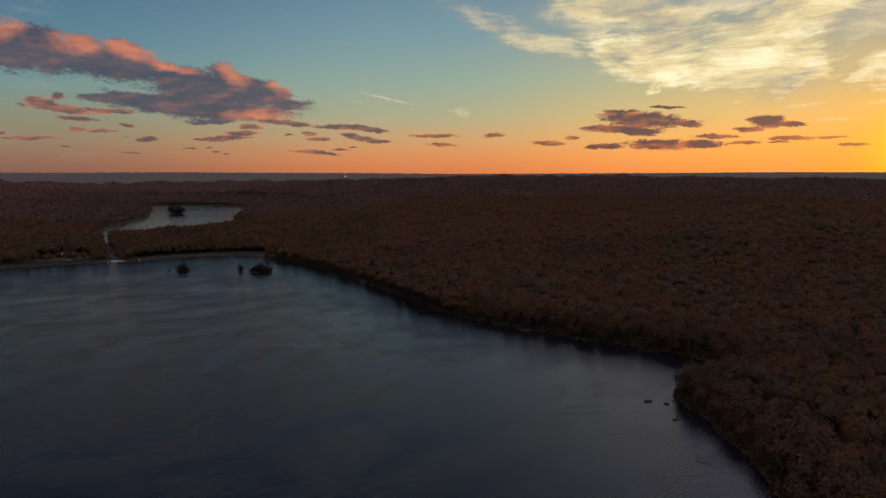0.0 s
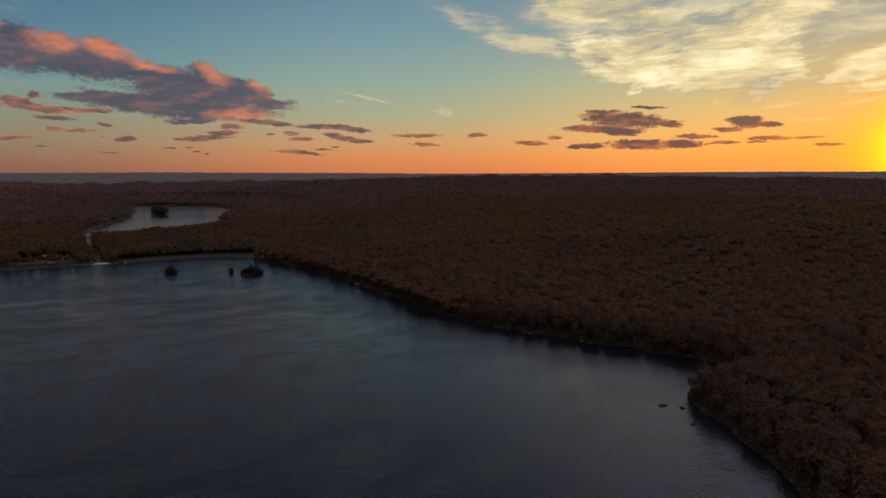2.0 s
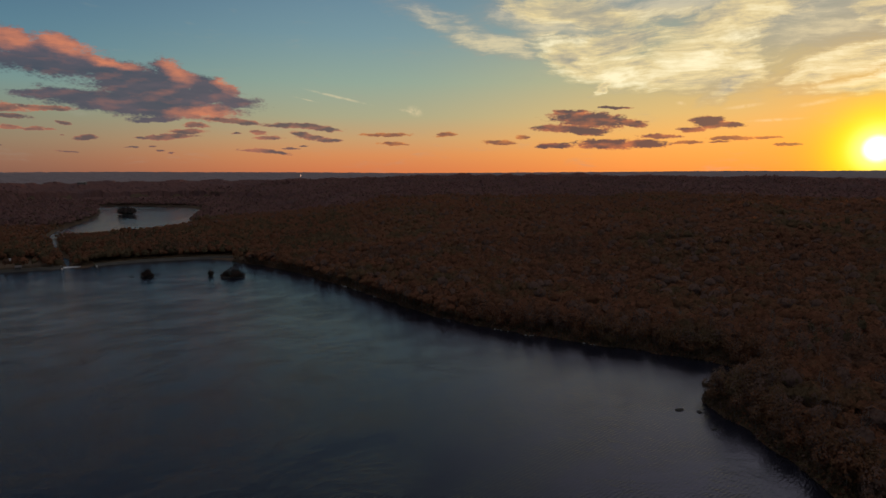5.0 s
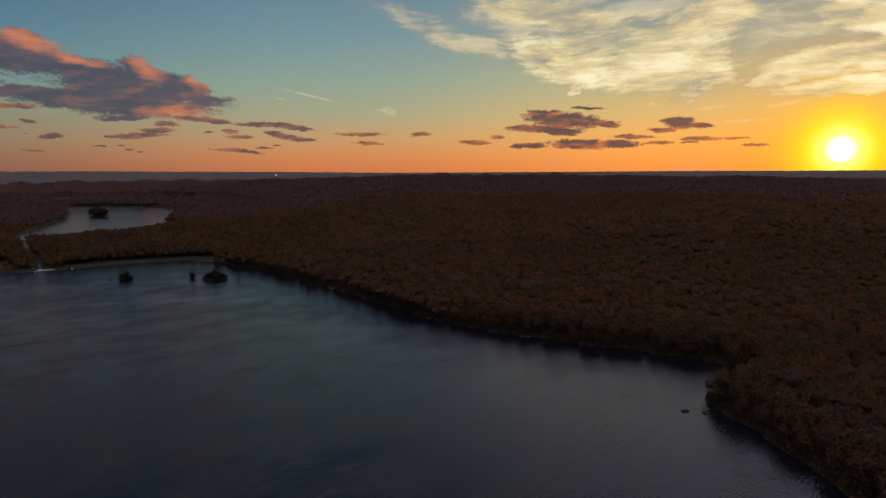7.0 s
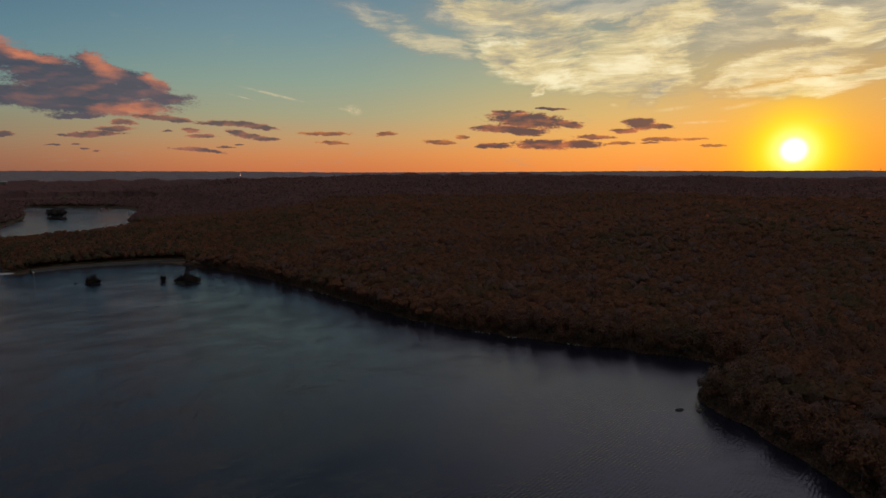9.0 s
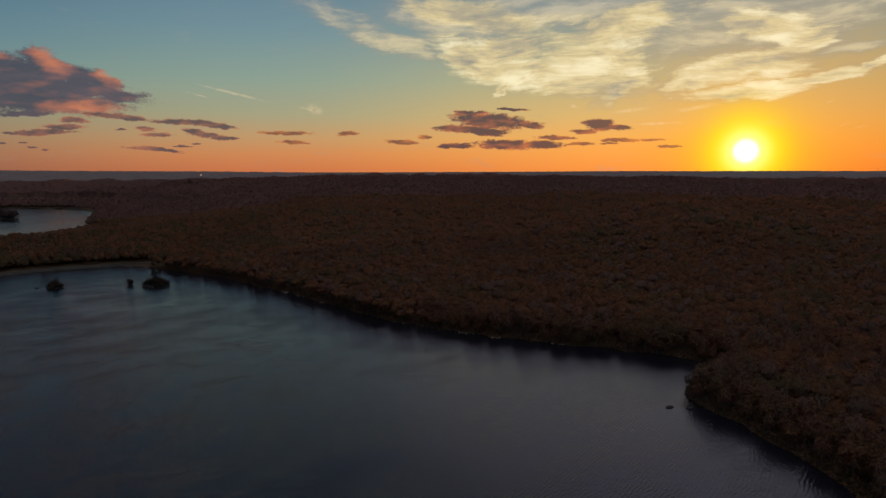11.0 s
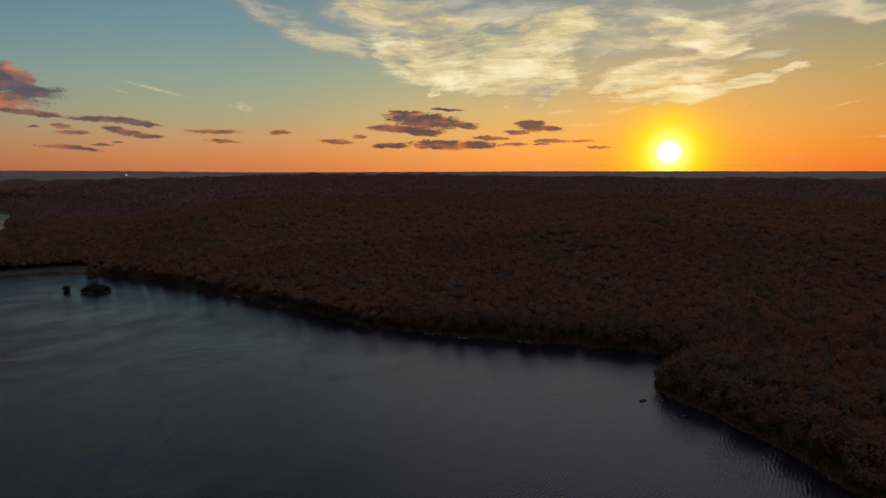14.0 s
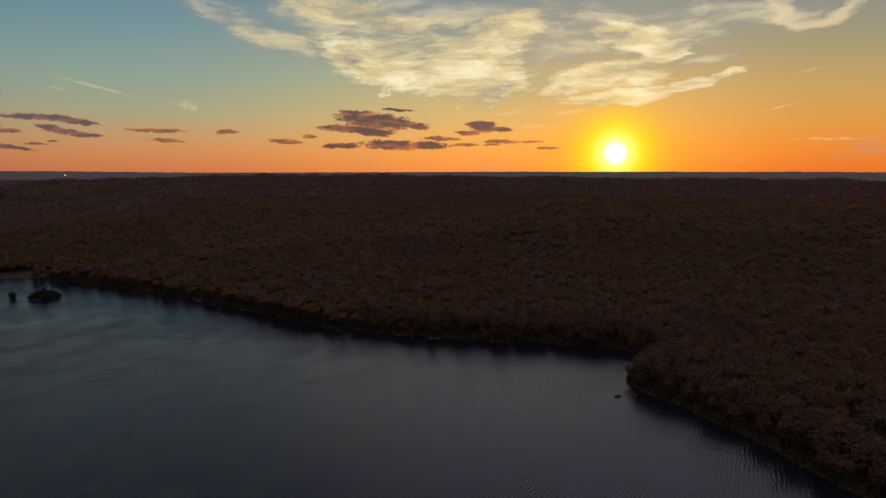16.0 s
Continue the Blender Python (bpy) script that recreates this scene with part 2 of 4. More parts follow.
    for blobs, gain in ((BODY, 0.0), (PLUME, 0.06)):
        x = n.math("SUBTRACT", cover(pw, blobs, 0.16), n.math("MULTIPLY", streak, 0.5))
        a = n.step(x, 1.32, 0.45, 0, 0.97)
        shine = n.math("ADD", n.math("MULTIPLY", streak, 1.1), n.math("ADD", n.step(x, 1.2, 0.8, 0.10, 0.66 + gain), n.step(x, 0.75, 0.2, 0.0, -0.16)), clamp=True)
        shine = n.math("MULTIPLY", shine, n.step(high, 0.0, 1.0, 1.0, 0.55))
        sky = n.mix(a, sky, n.ramp(shine, [(0.0, srgb(146, 148, 140)), (0.30, srgb(182, 173, 148)), (0.62, srgb(230, 210, 158)), (1.0, (1.06, 0.95, 0.62))]))

    x = n.math("SUBTRACT", cover(pw, RING, 0.02), n.math("MULTIPLY", streak, 0.3))
    curled = n.math("MULTIPLY", n.step(x, 0.45, 0.80), n.step(x, 1.30, 0.90))
    sky = n.mix(n.math("MULTIPLY", curled, n.step(broad, 0.35, 0.6, 0.25, 0.85)), sky, srgb(232, 212, 172))

    # vapour trails
    wig = n.vec("SUBTRACT", n.noise(p, 0.9, 2, 0.5, colour=True), (0.5, 0.5, 0.5))
    trail = n.step(cover(n.vec("ADD", p, n.vec("MULTIPLY", wig, (0.3, 0.12, 0))), TRAILS, 0.02), 1.2, 0.1, 0, 0.36)
    sky = n.mix(n.math("MULTIPLY", trail, n.step(n.noise(p, 1.5, 3), 0.3, 0.6)), sky, srgb(255, 226, 178))

    # low heaped clouds
    rag = n.noise(n.mapping(p, scale=(0.36, 0.85, 1)), 1.0, 6, 0.58, colour=True)
    ragged = n.vec("SUBTRACT", rag, (0.5, 0.5, 0.5))
    fine = n.noise(n.mapping(p, scale=(0.8, 2.4, 1)), 1.0, 7, 0.64)
    torn = n.noise(n.mapping(p, loc=(4, 4, 0), scale=(1.5, 4.6, 1)), 1.0, 6, 0.66)
    soft = n.noise(n.mapping(p, scale=(0.34, 1.0, 1)), 1.0, 4, 0.5)
    soft_sun = n.noise(n.mapping(p, loc=(0.20, -0.30, 0), scale=(0.34, 1.0, 1)), 1.0, 4, 0.5)
    relief = n.math("SUBTRACT", soft, soft_sun)
    curls = n.vec("SUBTRACT", n.noise(n.mapping(p, scale=(1.1, 2.6, 1)), 1.0, 5, 0.6, colour=True), (0.5, 0.5, 0.5))
    p = n.vec("ADD", p, n.vec("MULTIPLY", curls, (0.9, 0.28, 0)))
    p_big = n.vec("ADD", p, n.vec("MULTIPLY", ragged, (3.0, 1.15, 0)))
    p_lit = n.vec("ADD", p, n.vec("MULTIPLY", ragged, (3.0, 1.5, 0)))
    p_small = n.vec("ADD", p, n.vec("MULTIPLY", ragged, (2.2, 0.62, 0)))
    puff = n.add("ShaderNodeTexVoronoi", feature="SMOOTH_F1")
    n.wire(puff.inputs["Vector"], n.mapping(p, scale=(0.85, 1.5, 1)))
    puff.inputs["Detail"].default_value, puff.inputs["Roughness"].default_value, puff.inputs["Smoothness"].default_value = 0.0, 0.5, 0.6
    heap = n.math("SUBTRACT", puff.outputs["Distance"], 0.42)
    rough_edge = n.math("ADD", n.math("MULTIPLY", n.math("SUBTRACT", fine, 0.5), 0.9), n.math("MULTIPLY", heap, 0.30))

    bank = n.math("ADD", cover(p_big, BANK, 0.18), rough_edge)
    bank_a = n.step(bank, 1.22, 0.74)
    lit = n.math("ADD", n.step(cover(p_lit, BANK_LIT, 0.35), 1.5, 0.2, 0.0, 0.80), n.math("MULTIPLY", relief, 0.9), clamp=True)
    lit = n.math("MULTIPLY", lit, n.step(fine, 0.25, 0.62, 0.62, 1.05))
    bank_col = n.mix(n.step(n.noise(n.mapping(p, scale=(0.12, 0.55, 1)), 1.0, 4), 0.35, 0.65), srgb(66, 74, 90), srgb(92, 84, 97))
    bank_col = n.mix(lit, bank_col, srgb(216, 130, 96))
    sky = n.mix(n.math("MULTIPLY", bank_a, 0.97), sky, bank_col)

    for blobs, dark, light, gain in ((LEFT, (92, 80, 84), (214, 130, 96), 0.12), (WEST, (74, 63, 76), (236, 130, 80), 0.02), (WEST_SMALL, (124, 84, 74), (244, 146, 72), 0.08)):
        x = n.math("ADD", n.math("ADD", cover(p_small, blobs, 0.12), rough_edge), n.math("MULTIPLY", n.math("SUBTRACT", torn, 0.5), 1.1))
        a = n.step(x, 1.28, 0.84, 0, 0.96)
        rim = n.step(x, 0.6, 1.2, 0, 0.34)
        warm_side = n.math("ADD", n.math("ADD", n.math("MULTIPLY", relief, 2.0), gain), rim, clamp=True)
        sky = n.mix(a, sky, n.mix(warm_side, srgb(*dark), srgb(*light)))

    # sun and its glare in the haze, over everything
    sky = n.mix(glow(3.5, 2.0, 0.88), sky, n.mix(1.0, srgb(255, 222, 4), (1.08, 1.08, 1.0), "MULTIPLY"))
    sky = n.mix(glow(2.45, 2.5, 0.96), sky, (1.15, 1.10, 0.03))
    sky = n.mix(glow(1.55, 3.0, 0.96), sky, (1.3, 1.25, 0.45))
    sky = n.mix(n.step(ang, 1.20, 0.55), sky, (1.7, 1.65, 1.5))

    clear = n.add("ShaderNodeTexSky", sky_type="NISHITA", sun_disc=False, sun_elevation=radians(SUN_EL), sun_rotation=radians(SUN_AZ), air_density=1.2, dust_density=1.0)
    bg1, bg2, both, out = n.add("ShaderNodeBackground"), n.add("ShaderNodeBackground"), n.add("ShaderNodeAddShader"), n.add("ShaderNodeOutputWorld")
    n.wire(bg1.inputs[0], sky)
    n.wire(bg2.inputs[0], clear.outputs[0])
    bg1.inputs[1].default_value, bg2.inputs[1].default_value = 0.97, 0.01
    n.wire(both.inputs[0], bg1.outputs[0])
    n.wire(both.inputs[1], bg2.outputs[0])
    n.wire(out.inputs[0], both.outputs[0])


make_sky()

sun = new("sun", bpy.data.lights.new("sun", "SUN"))
sun.data.energy, sun.data.angle, sun.data.color = 4.6, radians(0.6), (1.0, 0.42, 0.16)
sun_way = Vector((math.sin(radians(SUN_AZ)) * math.cos(radians(SUN_EL)), math.cos(radians(SUN_AZ)) * math.cos(radians(SUN_EL)), math.sin(radians(SUN_EL))))
sun.matrix_world = look(sun_way * 1000, (0, 0, 0))

# ---------------------------------------------------------------- materials


def material(name):
    m = bpy.data.materials.new(name)
    m.use_nodes = True
    return m, Nodes(m.node_tree)


def finish(n, shader, bump=None):
    out = n.add("ShaderNodeOutputMaterial")
    n.wire(out.inputs[0], shader)


def surface(name, stops, scale, rough=0.8, bump=0.0, bump_scale=None, metal=0.0, detail=6, spread=0.15):
    """A plain rough surface: colour by noise at two sizes and by piece, with fine relief."""
    m, n = material(name)
    co = n.add("ShaderNodeTexCoord").outputs["Object"]
    a = n.noise(co, scale, detail, 0.6)
    b = n.noise(co, scale * 0.13, 3, 0.5)
    rnd = n.add("ShaderNodeObjectInfo").outputs["Random"]
    f = n.math("ADD", n.math("ADD", n.math("MULTIPLY", a, 0.6), n.math("MULTIPLY", b, 0.4)), n.math("MULTIPLY", n.math("SUBTRACT", rnd, 0.5), spread))
    k = len(stops) - 1
    col = n.ramp(f, [(0.3 + 0.4 * i / k, c) for i, c in enumerate(stops)])
    b = n.add("ShaderNodeBsdfPrincipled")
    n.wire(b.inputs["Base Color"], col)
    b.inputs["Roughness"].default_value, b.inputs["Metallic"].default_value = rough, metal
    b.inputs["Specular IOR Level"].default_value = 0.2 if rough > 0.65 else 0.5
    if bump:
        bp = n.add("ShaderNodeBump")
        bp.inputs["Distance"].default_value = bump
        n.wire(bp.inputs["Height"], n.noise(co, bump_scale or scale * 2, 5, 0.6))
        n.wire(b.inputs["Normal"], bp.outputs[0])
    finish(n, b.outputs[0])
    return m


def foliage(name, stops, through_light=0.25):
    """Late autumn leaves and twigs: hue by stand, by tree and by spray."""
    m, n = material(name)
    g = n.add("ShaderNodeNewGeometry")
    pos, isl = g.outputs["Position"], g.outputs["Random Per Island"]
    stand = n.noise(pos, 0.011, 3, 0.6)
    tree = n.noise(pos, 0.085, 2, 0.5)
    f = n.math("ADD", n.math("ADD", n.math("MULTIPLY", stand, 0.83), n.math("MULTIPLY", tree, 0.34)), n.math("MULTIPLY", n.math("SUBTRACT", isl, 0.5), 0.09))
    k = len(stops) - 1
    col = n.ramp(f, [(0.36 + 0.38 * i / k, c) for i, c in enumerate(stops)])
    grain = n.noise(pos, 0.75, 4, 0.65)
    col = n.mix(1.0, col, n.ramp(grain, [(0.3, (0.68, 0.68, 0.69)), (0.5, (1.0, 1.0, 1.0)), (0.7, (1.3, 1.29, 1.26))]), "MULTIPLY")
    bp = n.add("ShaderNodeBump")
    bp.inputs["Distance"].default_value = 0.6
    n.wire(bp.inputs["Height"], n.noise(pos, 0.45, 4, 0.65))
    a, b, mx = n.add("ShaderNodeBsdfDiffuse"), n.add("ShaderNodeBsdfTranslucent"), n.add("ShaderNodeMixShader")
    n.wire(a.inputs[0], col)
    n.wire(b.inputs[0], col)
    n.wire(a.inputs["Normal"], bp.outputs[0])
    mx.inputs[0].default_value = through_light
    n.wire(mx.inputs[1], a.outputs[0])
    n.wire(mx.inputs[2], b.outputs[0])
    finish(n, mx.outputs[0])
    return m


def make_water(name, ripple=1.0):
    m, n = material(name)
    pos = n.add("ShaderNodeNewGeometry").outputs["Position"]
    # wind comes across the lake, crests lie at a slant
    across = n.mapping(pos, rot=(0, 0, 51))
    crest = n.add("ShaderNodeTexWave", wave_type="BANDS", bands_direction="X", wave_profile="SIN")
    n.wire(crest.inputs["Vector"], across)
    for k, v in (("Scale", 0.21), ("Distortion", 7.5), ("Detail", 3.0), ("Detail Scale", 0.9), ("Detail Roughness", 0.6)):
        crest.inputs[k].default_value = v
    w1 = n.noise(n.mapping(across, scale=(1.5, 0.36, 0.2)), 1.0, 3, 0.55, 0.5)
    w2 = n.noise(n.mapping(pos, rot=(0, 0, 20), scale=(1.6, 0.8, 0.5)), 1.0, 3, 0.55, 0.2)
    w3 = n.noise(n.mapping(pos, rot=(0, 0, 50), scale=(0.06, 0.03, 0.1)), 1.0, 2, 0.5)
    gust = n.noise(n.mapping(pos, rot=(0, 0, 20), scale=(0.004, 0.013, 0.01)), 1.0, 4, 0.6, 0.5)
    h = n.math("ADD", n.math("ADD", n.math("MULTIPLY", w1, 0.24), n.math("MULTIPLY", w2, 0.11)), n.math("ADD", n.math("MULTIPLY", w3, 0.09), n.math("MULTIPLY", crest.outputs["Fac"], n.step(n.noise(n.mapping(across, scale=(0.05, 0.03, 0.1)), 1.0, 3, 0.6), 0.3, 0.7, 0.09, 0.26))))
    bp = n.add("ShaderNodeBump")
    n.wire(bp.inputs["Strength"], n.step(gust, 0.3, 0.7, 0.6, 1.0))
    bp.inputs["Distance"].default_value = 0.42 * ripple
    n.wire(bp.inputs["Height"], h)
    b = n.add("ShaderNodeBsdfPrincipled")
    n.wire(b.inputs["Base Color"], n.mix(gust, (0.0062, 0.0074, 0.0125), (0.0082, 0.0088, 0.0145)))
    n.wire(b.inputs["Roughness"], n.step(gust, 0.3, 0.7, 0.08, 0.14))
    b.inputs["IOR"].default_value = 1.333
    b.inputs["Specular IOR Level"].default_value = 0.5
    n.wire(b.inputs["Normal"], bp.outputs[0])
    finish(n, b.outputs[0])
    return m


WATER = make_water("lake_water")
FAR_WATER = make_water("far_lake_water", 0.45)
LEAVES = foliage("autumn_leaves", [(0.096, 0.064, 0.048), (0.124, 0.070, 0.048), (0.164, 0.076, 0.046), (0.150, 0.080, 0.047), (0.102, 0.075, 0.045)], 0.45)
TWIGS = foliage("bare_twigs", [(0.112, 0.074, 0.062), (0.104, 0.068, 0.056), (0.120, 0.080, 0.068)], 0.3)
EVERGREEN = foliage("evergreen_needles", [(0.062, 0.048, 0.030), (0.070, 0.054, 0.033), (0.080, 0.060, 0.036)], 0.15)
THICKET = foliage("dark_thicket", [(0.026, 0.022, 0.022), (0.034, 0.028, 0.026), (0.042, 0.034, 0.032)], 0.15)
BARK = surface("bark", [(0.07, 0.058, 0.048), (0.13, 0.112, 0.096), (0.20, 0.18, 0.16)], 2.0, 0.9, 0.05)
FLOOR = surface("forest_floor", [(0.030, 0.022, 0.014), (0.055, 0.036, 0.020), (0.075, 0.050, 0.028)], 0.2, 0.95, 0.2, 0.6)
# distance haze painted into the base colour: woods tinted violet, uplands paler and greyer
FAR_WOODS_HAZED = foliage("far_woods_hazed", [(0.142, 0.092, 0.096), (0.160, 0.090, 0.082), (0.134, 0.088, 0.090)], 0.38)
UPLANDS_HAZED = foliage("uplands_hazed", [(0.150, 0.138, 0.146), (0.20, 0.18, 0.19), (0.175, 0.150, 0.155)], 0.1)
STONE = surface("shore_stone", [(0.09, 0.085, 0.08), (0.17, 0.165, 0.155), (0.27, 0.26, 0.24)], 1.5, 0.8, 0.06, 4.0)
DARK_STONE = surface("wet_stone", [(0.014, 0.013, 0.012), (0.026, 0.025, 0.023), (0.05, 0.047, 0.044)], 1.5, 0.85, 0.06, 4.0)
RIPRAP = surface("dam_facing", [(0.035, 0.034, 0.032), (0.065, 0.062, 0.057), (0.11, 0.105, 0.095)], 0.8, 0.9, 0.15, 1.4)
GRASS = surface("dam_grass", [(0.04, 0.045, 0.022), (0.065, 0.062, 0.03), (0.09, 0.08, 0.04)], 0.5, 0.95, 0.08, 2.0)
CONCRETE = surface("concrete", [(0.28, 0.27, 0.25), (0.38, 0.37, 0.35), (0.46, 0.45, 0.42)], 0.8, 0.85, 0.02)
FOAM = surface("white_water", [(0.35, 0.38, 0.40), (0.55, 0.58, 0.60), (0.75, 0.76, 0.76)], 0.9, 0.5, 0.1, 2.0)
MASONRY = surface("masonry", [(0.07, 0.062, 0.055), (0.11, 0.097, 0.085), (0.16, 0.14, 0.12)], 1.2, 0.9, 0.03)
ROOFING = surface("pale_roofing", [(0.13, 0.13, 0.13), (0.18, 0.18, 0.18), (0.23, 0.23, 0.23)], 0.6, 0.6, 0.01)
SLATE = surface("dark_roofing", [(0.06, 0.055, 0.055), (0.09, 0.08, 0.08), (0.12, 0.11, 0.10)], 1.0, 0.7, 0.01)
WALLING = surface("pale_walling", [(0.12, 0.115, 0.11), (0.17, 0.165, 0.155), (0.22, 0.215, 0.205)], 0.5, 0.8)
STEEL = surface("galvanised_steel", [(0.14, 0.14, 0.145), (0.19, 0.19, 0.195), (0.24, 0.24, 0.24)], 3.0, 0.6, 0.0, None, 0.6)
GLASS = surface("dark_panes", [(0.02, 0.022, 0.025), (0.03, 0.032, 0.036)], 1.0, 0.08)


def make_lamp(name, colour, strength):
    m, n = material(name)
    e = n.add("ShaderNodeEmission")
    e.inputs[0].default_value, e.inputs[1].default_value = (*colour, 1), strength
    finish(n, e.outputs[0])
    return m


LAMP = make_lamp("beacon_lamp", (1.0, 0.55, 0.32), 3.5)

# ---------------------------------------------------------------- building helpers


def part(name, bm, mat, parent=None, label=""):
    """Links a bmesh as one mesh object, under a thing or under a part."""
    me = bpy.data.meshes.new(name)
    bm.to_mesh(me)
    bm.free()
    me.materials.append(mat)
    ob = new(name, me)
    ob.parent = parent
    if label:
        tagged(ob, label)
    return ob


def sheet(name, verts, faces, mats, smooth=False, index=None, normals=None):
    """A mesh object from arrays of corners and of three- or four-cornered faces."""
    me = bpy.data.meshes.new(name)
    k = faces.shape[1]
    me.vertices.add(len(verts))
    me.vertices.foreach_set("co", np.ascontiguousarray(verts, dtype=np.float32).ravel())
    me.loops.add(faces.size)
    me.loops.foreach_set("vertex_index", np.ascontiguousarray(faces, dtype=np.int32).ravel())
    me.polygons.add(len(faces))
    me.polygons.foreach_set("loop_start", np.arange(0, faces.size, k, dtype=np.int32))
    for m in mats:
        me.materials.append(m)
    if index is not None:
        me.polygons.foreach_set("material_index", np.ascontiguousarray(index, dtype=np.int32))
    me.polygons.foreach_set("use_smooth", np.full(len(faces), smooth or normals is not None))
    me.update(calc_edges=True)
    if normals is not None:  # leaves are shaded as the rounded crown they belong to
        me.normals_split_custom_set_from_vertices(normals)
    return new(name, me)


def box(bm, x0, x1, y0, y1, z0, z1, bevel=0.0):
    m = pose((x0 + x1) / 2, (y0 + y1) / 2, (z0 + z1) / 2) @ Matrix.Diagonal((x1 - x0, y1 - y0, z1 - z0, 1))
    g = bmesh.ops.create_cube(bm, size=1, matrix=m)
    if bevel:
        bmesh.ops.bevel(bm, geom=list({e for v in g["verts"] for e in v.link_edges}), offset=bevel, segments=1, affect="EDGES")


def rod(bm, a, b, r0, r1, sides=6):
    a, b = Vector(a), Vector(b)
    q = (b - a).to_track_quat("Z", "Y").to_matrix().to_4x4()
    bmesh.ops.create_cone(bm, cap_ends=True, segments=sides, radius1=r0, radius2=r1, depth=(b - a).length, matrix=Matrix.Translation((a + b) / 2) @ q)


# ---------------------------------------------------------------- the lie of the land
SHORE_EAST = [(-225, 780), (-184, 745), (-138, 691), (-81, 608), (-49, 557), (-2, 475), (41, 433), (82, 400), (112, 379), (150, 353), (166, 335), (144, 317), (113, 300), (116, 272), (118.5, 241), (117, 211), (114, 190), (112, 168), (126, 100), (165, 0)]
SHORE_REST = [(150, -220), (-100, -420), (-620, -360), (-930, 0), (-960, 380), (-720, 600)]
DAM_LINE = [(-720, 600), (-600, 655), (-513, 698), (-463, 722), (-412, 745), (-393, 755), (-338, 795), (-300, 806), (-261, 814), (-232, 806)]
FAR_LAKE = [(-1040, 2175), (-864, 2150), (-755, 2130), (-670, 2020), (-600, 1866), (-520, 1556), (-478, 1380), (-500, 1215), (-575, 1140), (-640, 1110), (-715, 1370), (-784, 1622), (-880, 1860)]
RIVER = [(-640, 1140), (-600, 1080), (-560, 1010), (-515, 925), (-455, 835), (-409, 752)]
LAKE = SHORE_EAST + SHORE_REST + DAM_LINE[1:-1]
FAR_LEVEL = -3.0


def dense(points, closed, step, wobble, seed):
    """The outline with many more corners, rounded and made uneven."""
    rng = np.random.default_rng(seed)
    pts = np.array(points, float)
    if closed:
        pts = np.vstack([pts, pts[:1]])
    out = []
    for a, b in zip(pts[:-1], pts[1:]):
        k = max(1, int(np.hypot(*(b - a)) / step))
        out.append(a + (b - a) * (np.arange(k) / k)[:, None])
    out = np.vstack(out + ([] if closed else [pts[-1:]]))
    for _ in range(2):
        mid = (np.roll(out, 1, 0) + np.roll(out, -1, 0) + 2 * out) / 4
        if not closed:
            mid[0], mid[-1] = out[0], out[-1]
        out = mid
    return out + rng.normal(0, wobble, out.shape)


LAKE_EDGE = dense(LAKE, True, 9, 1.1, 3)
FAR_EDGE = dense(FAR_LAKE, True, 22, 4, 4)


def to_line(p, line, closed):
    """Distance of points from a line of corners."""
    q = np.vstack([line, line[:1]]) if closed else np.asarray(line, float)
    best = np.full(len(p), 1e9)
    for a, b in zip(q[:-1], q[1:]):
        ab = b - a
        t = np.clip(((p - a) @ ab) / (ab @ ab), 0, 1)
        best = np.minimum(best, np.hypot(*(p - a - t[:, None] * ab).T))
    return best


def inside(p, poly):
    hit = np.zeros(len(p), bool)
    for a, b in zip(poly, np.roll(poly, -1, 0)):
        cross = (a[1] > p[:, 1]) != (b[1] > p[:, 1])
        with np.errstate(divide="ignore", invalid="ignore"):
            hit ^= cross & (p[:, 0] < (b[0] - a[0]) * (p[:, 1] - a[1]) / (b[1] - a[1]) + a[0])
    return hit


def waves(p, size, seed):
    """Smooth uneven ground, about -1 to 1."""
    rng = np.random.default_rng(seed)
    z = np.zeros(len(p))
    for k in range(14):
        a, f, ph = rng.uniform(0, 2 * np.pi), rng.uniform(0.6, 2.2) / size, rng.uniform(0, 6.28)
        z += np.sin((p[:, 0] * np.cos(a) + p[:, 1] * np.sin(a)) * f * 6.28 + ph) / 3.7
    return z


def hill(p, x, y, sx, sy, turn, height):
    c, s = np.cos(radians(turn)), np.sin(radians(turn))
    u, v = (p[:, 0] - x) * c + (p[:, 1] - y) * s, -(p[:, 0] - x) * s + (p[:, 1] - y) * c
    return height * np.exp(-(u / sx) ** 2 / 2 - (v / sy) ** 2 / 2)


def water_gap(p):
    """Signed distance from the two lakes' edges (below 0 in the water), and from the river."""
    r = np.hypot(p[:, 0], p[:, 1])
    d1, d2, d3 = np.full(len(p), 900.0), np.full(len(p), 900.0), np.full(len(p), 900.0)
    near = r < 1600
    d1[near] = to_line(p[near], LAKE_EDGE, True) * np.where(inside(p[near], LAKE_EDGE), -1, 1)
    f = (r > 900) & (r < 3200) & (p[:, 0] < 300)
    d2[f] = to_line(p[f], FAR_EDGE, True) * np.where(inside(p[f], FAR_EDGE), -1, 1)
    f = (r > 700) & (r < 1500) & (p[:, 0] < 0)
    d3[f] = to_line(p[f], np.array(RIVER, float), False)
    return d1, d2, d3


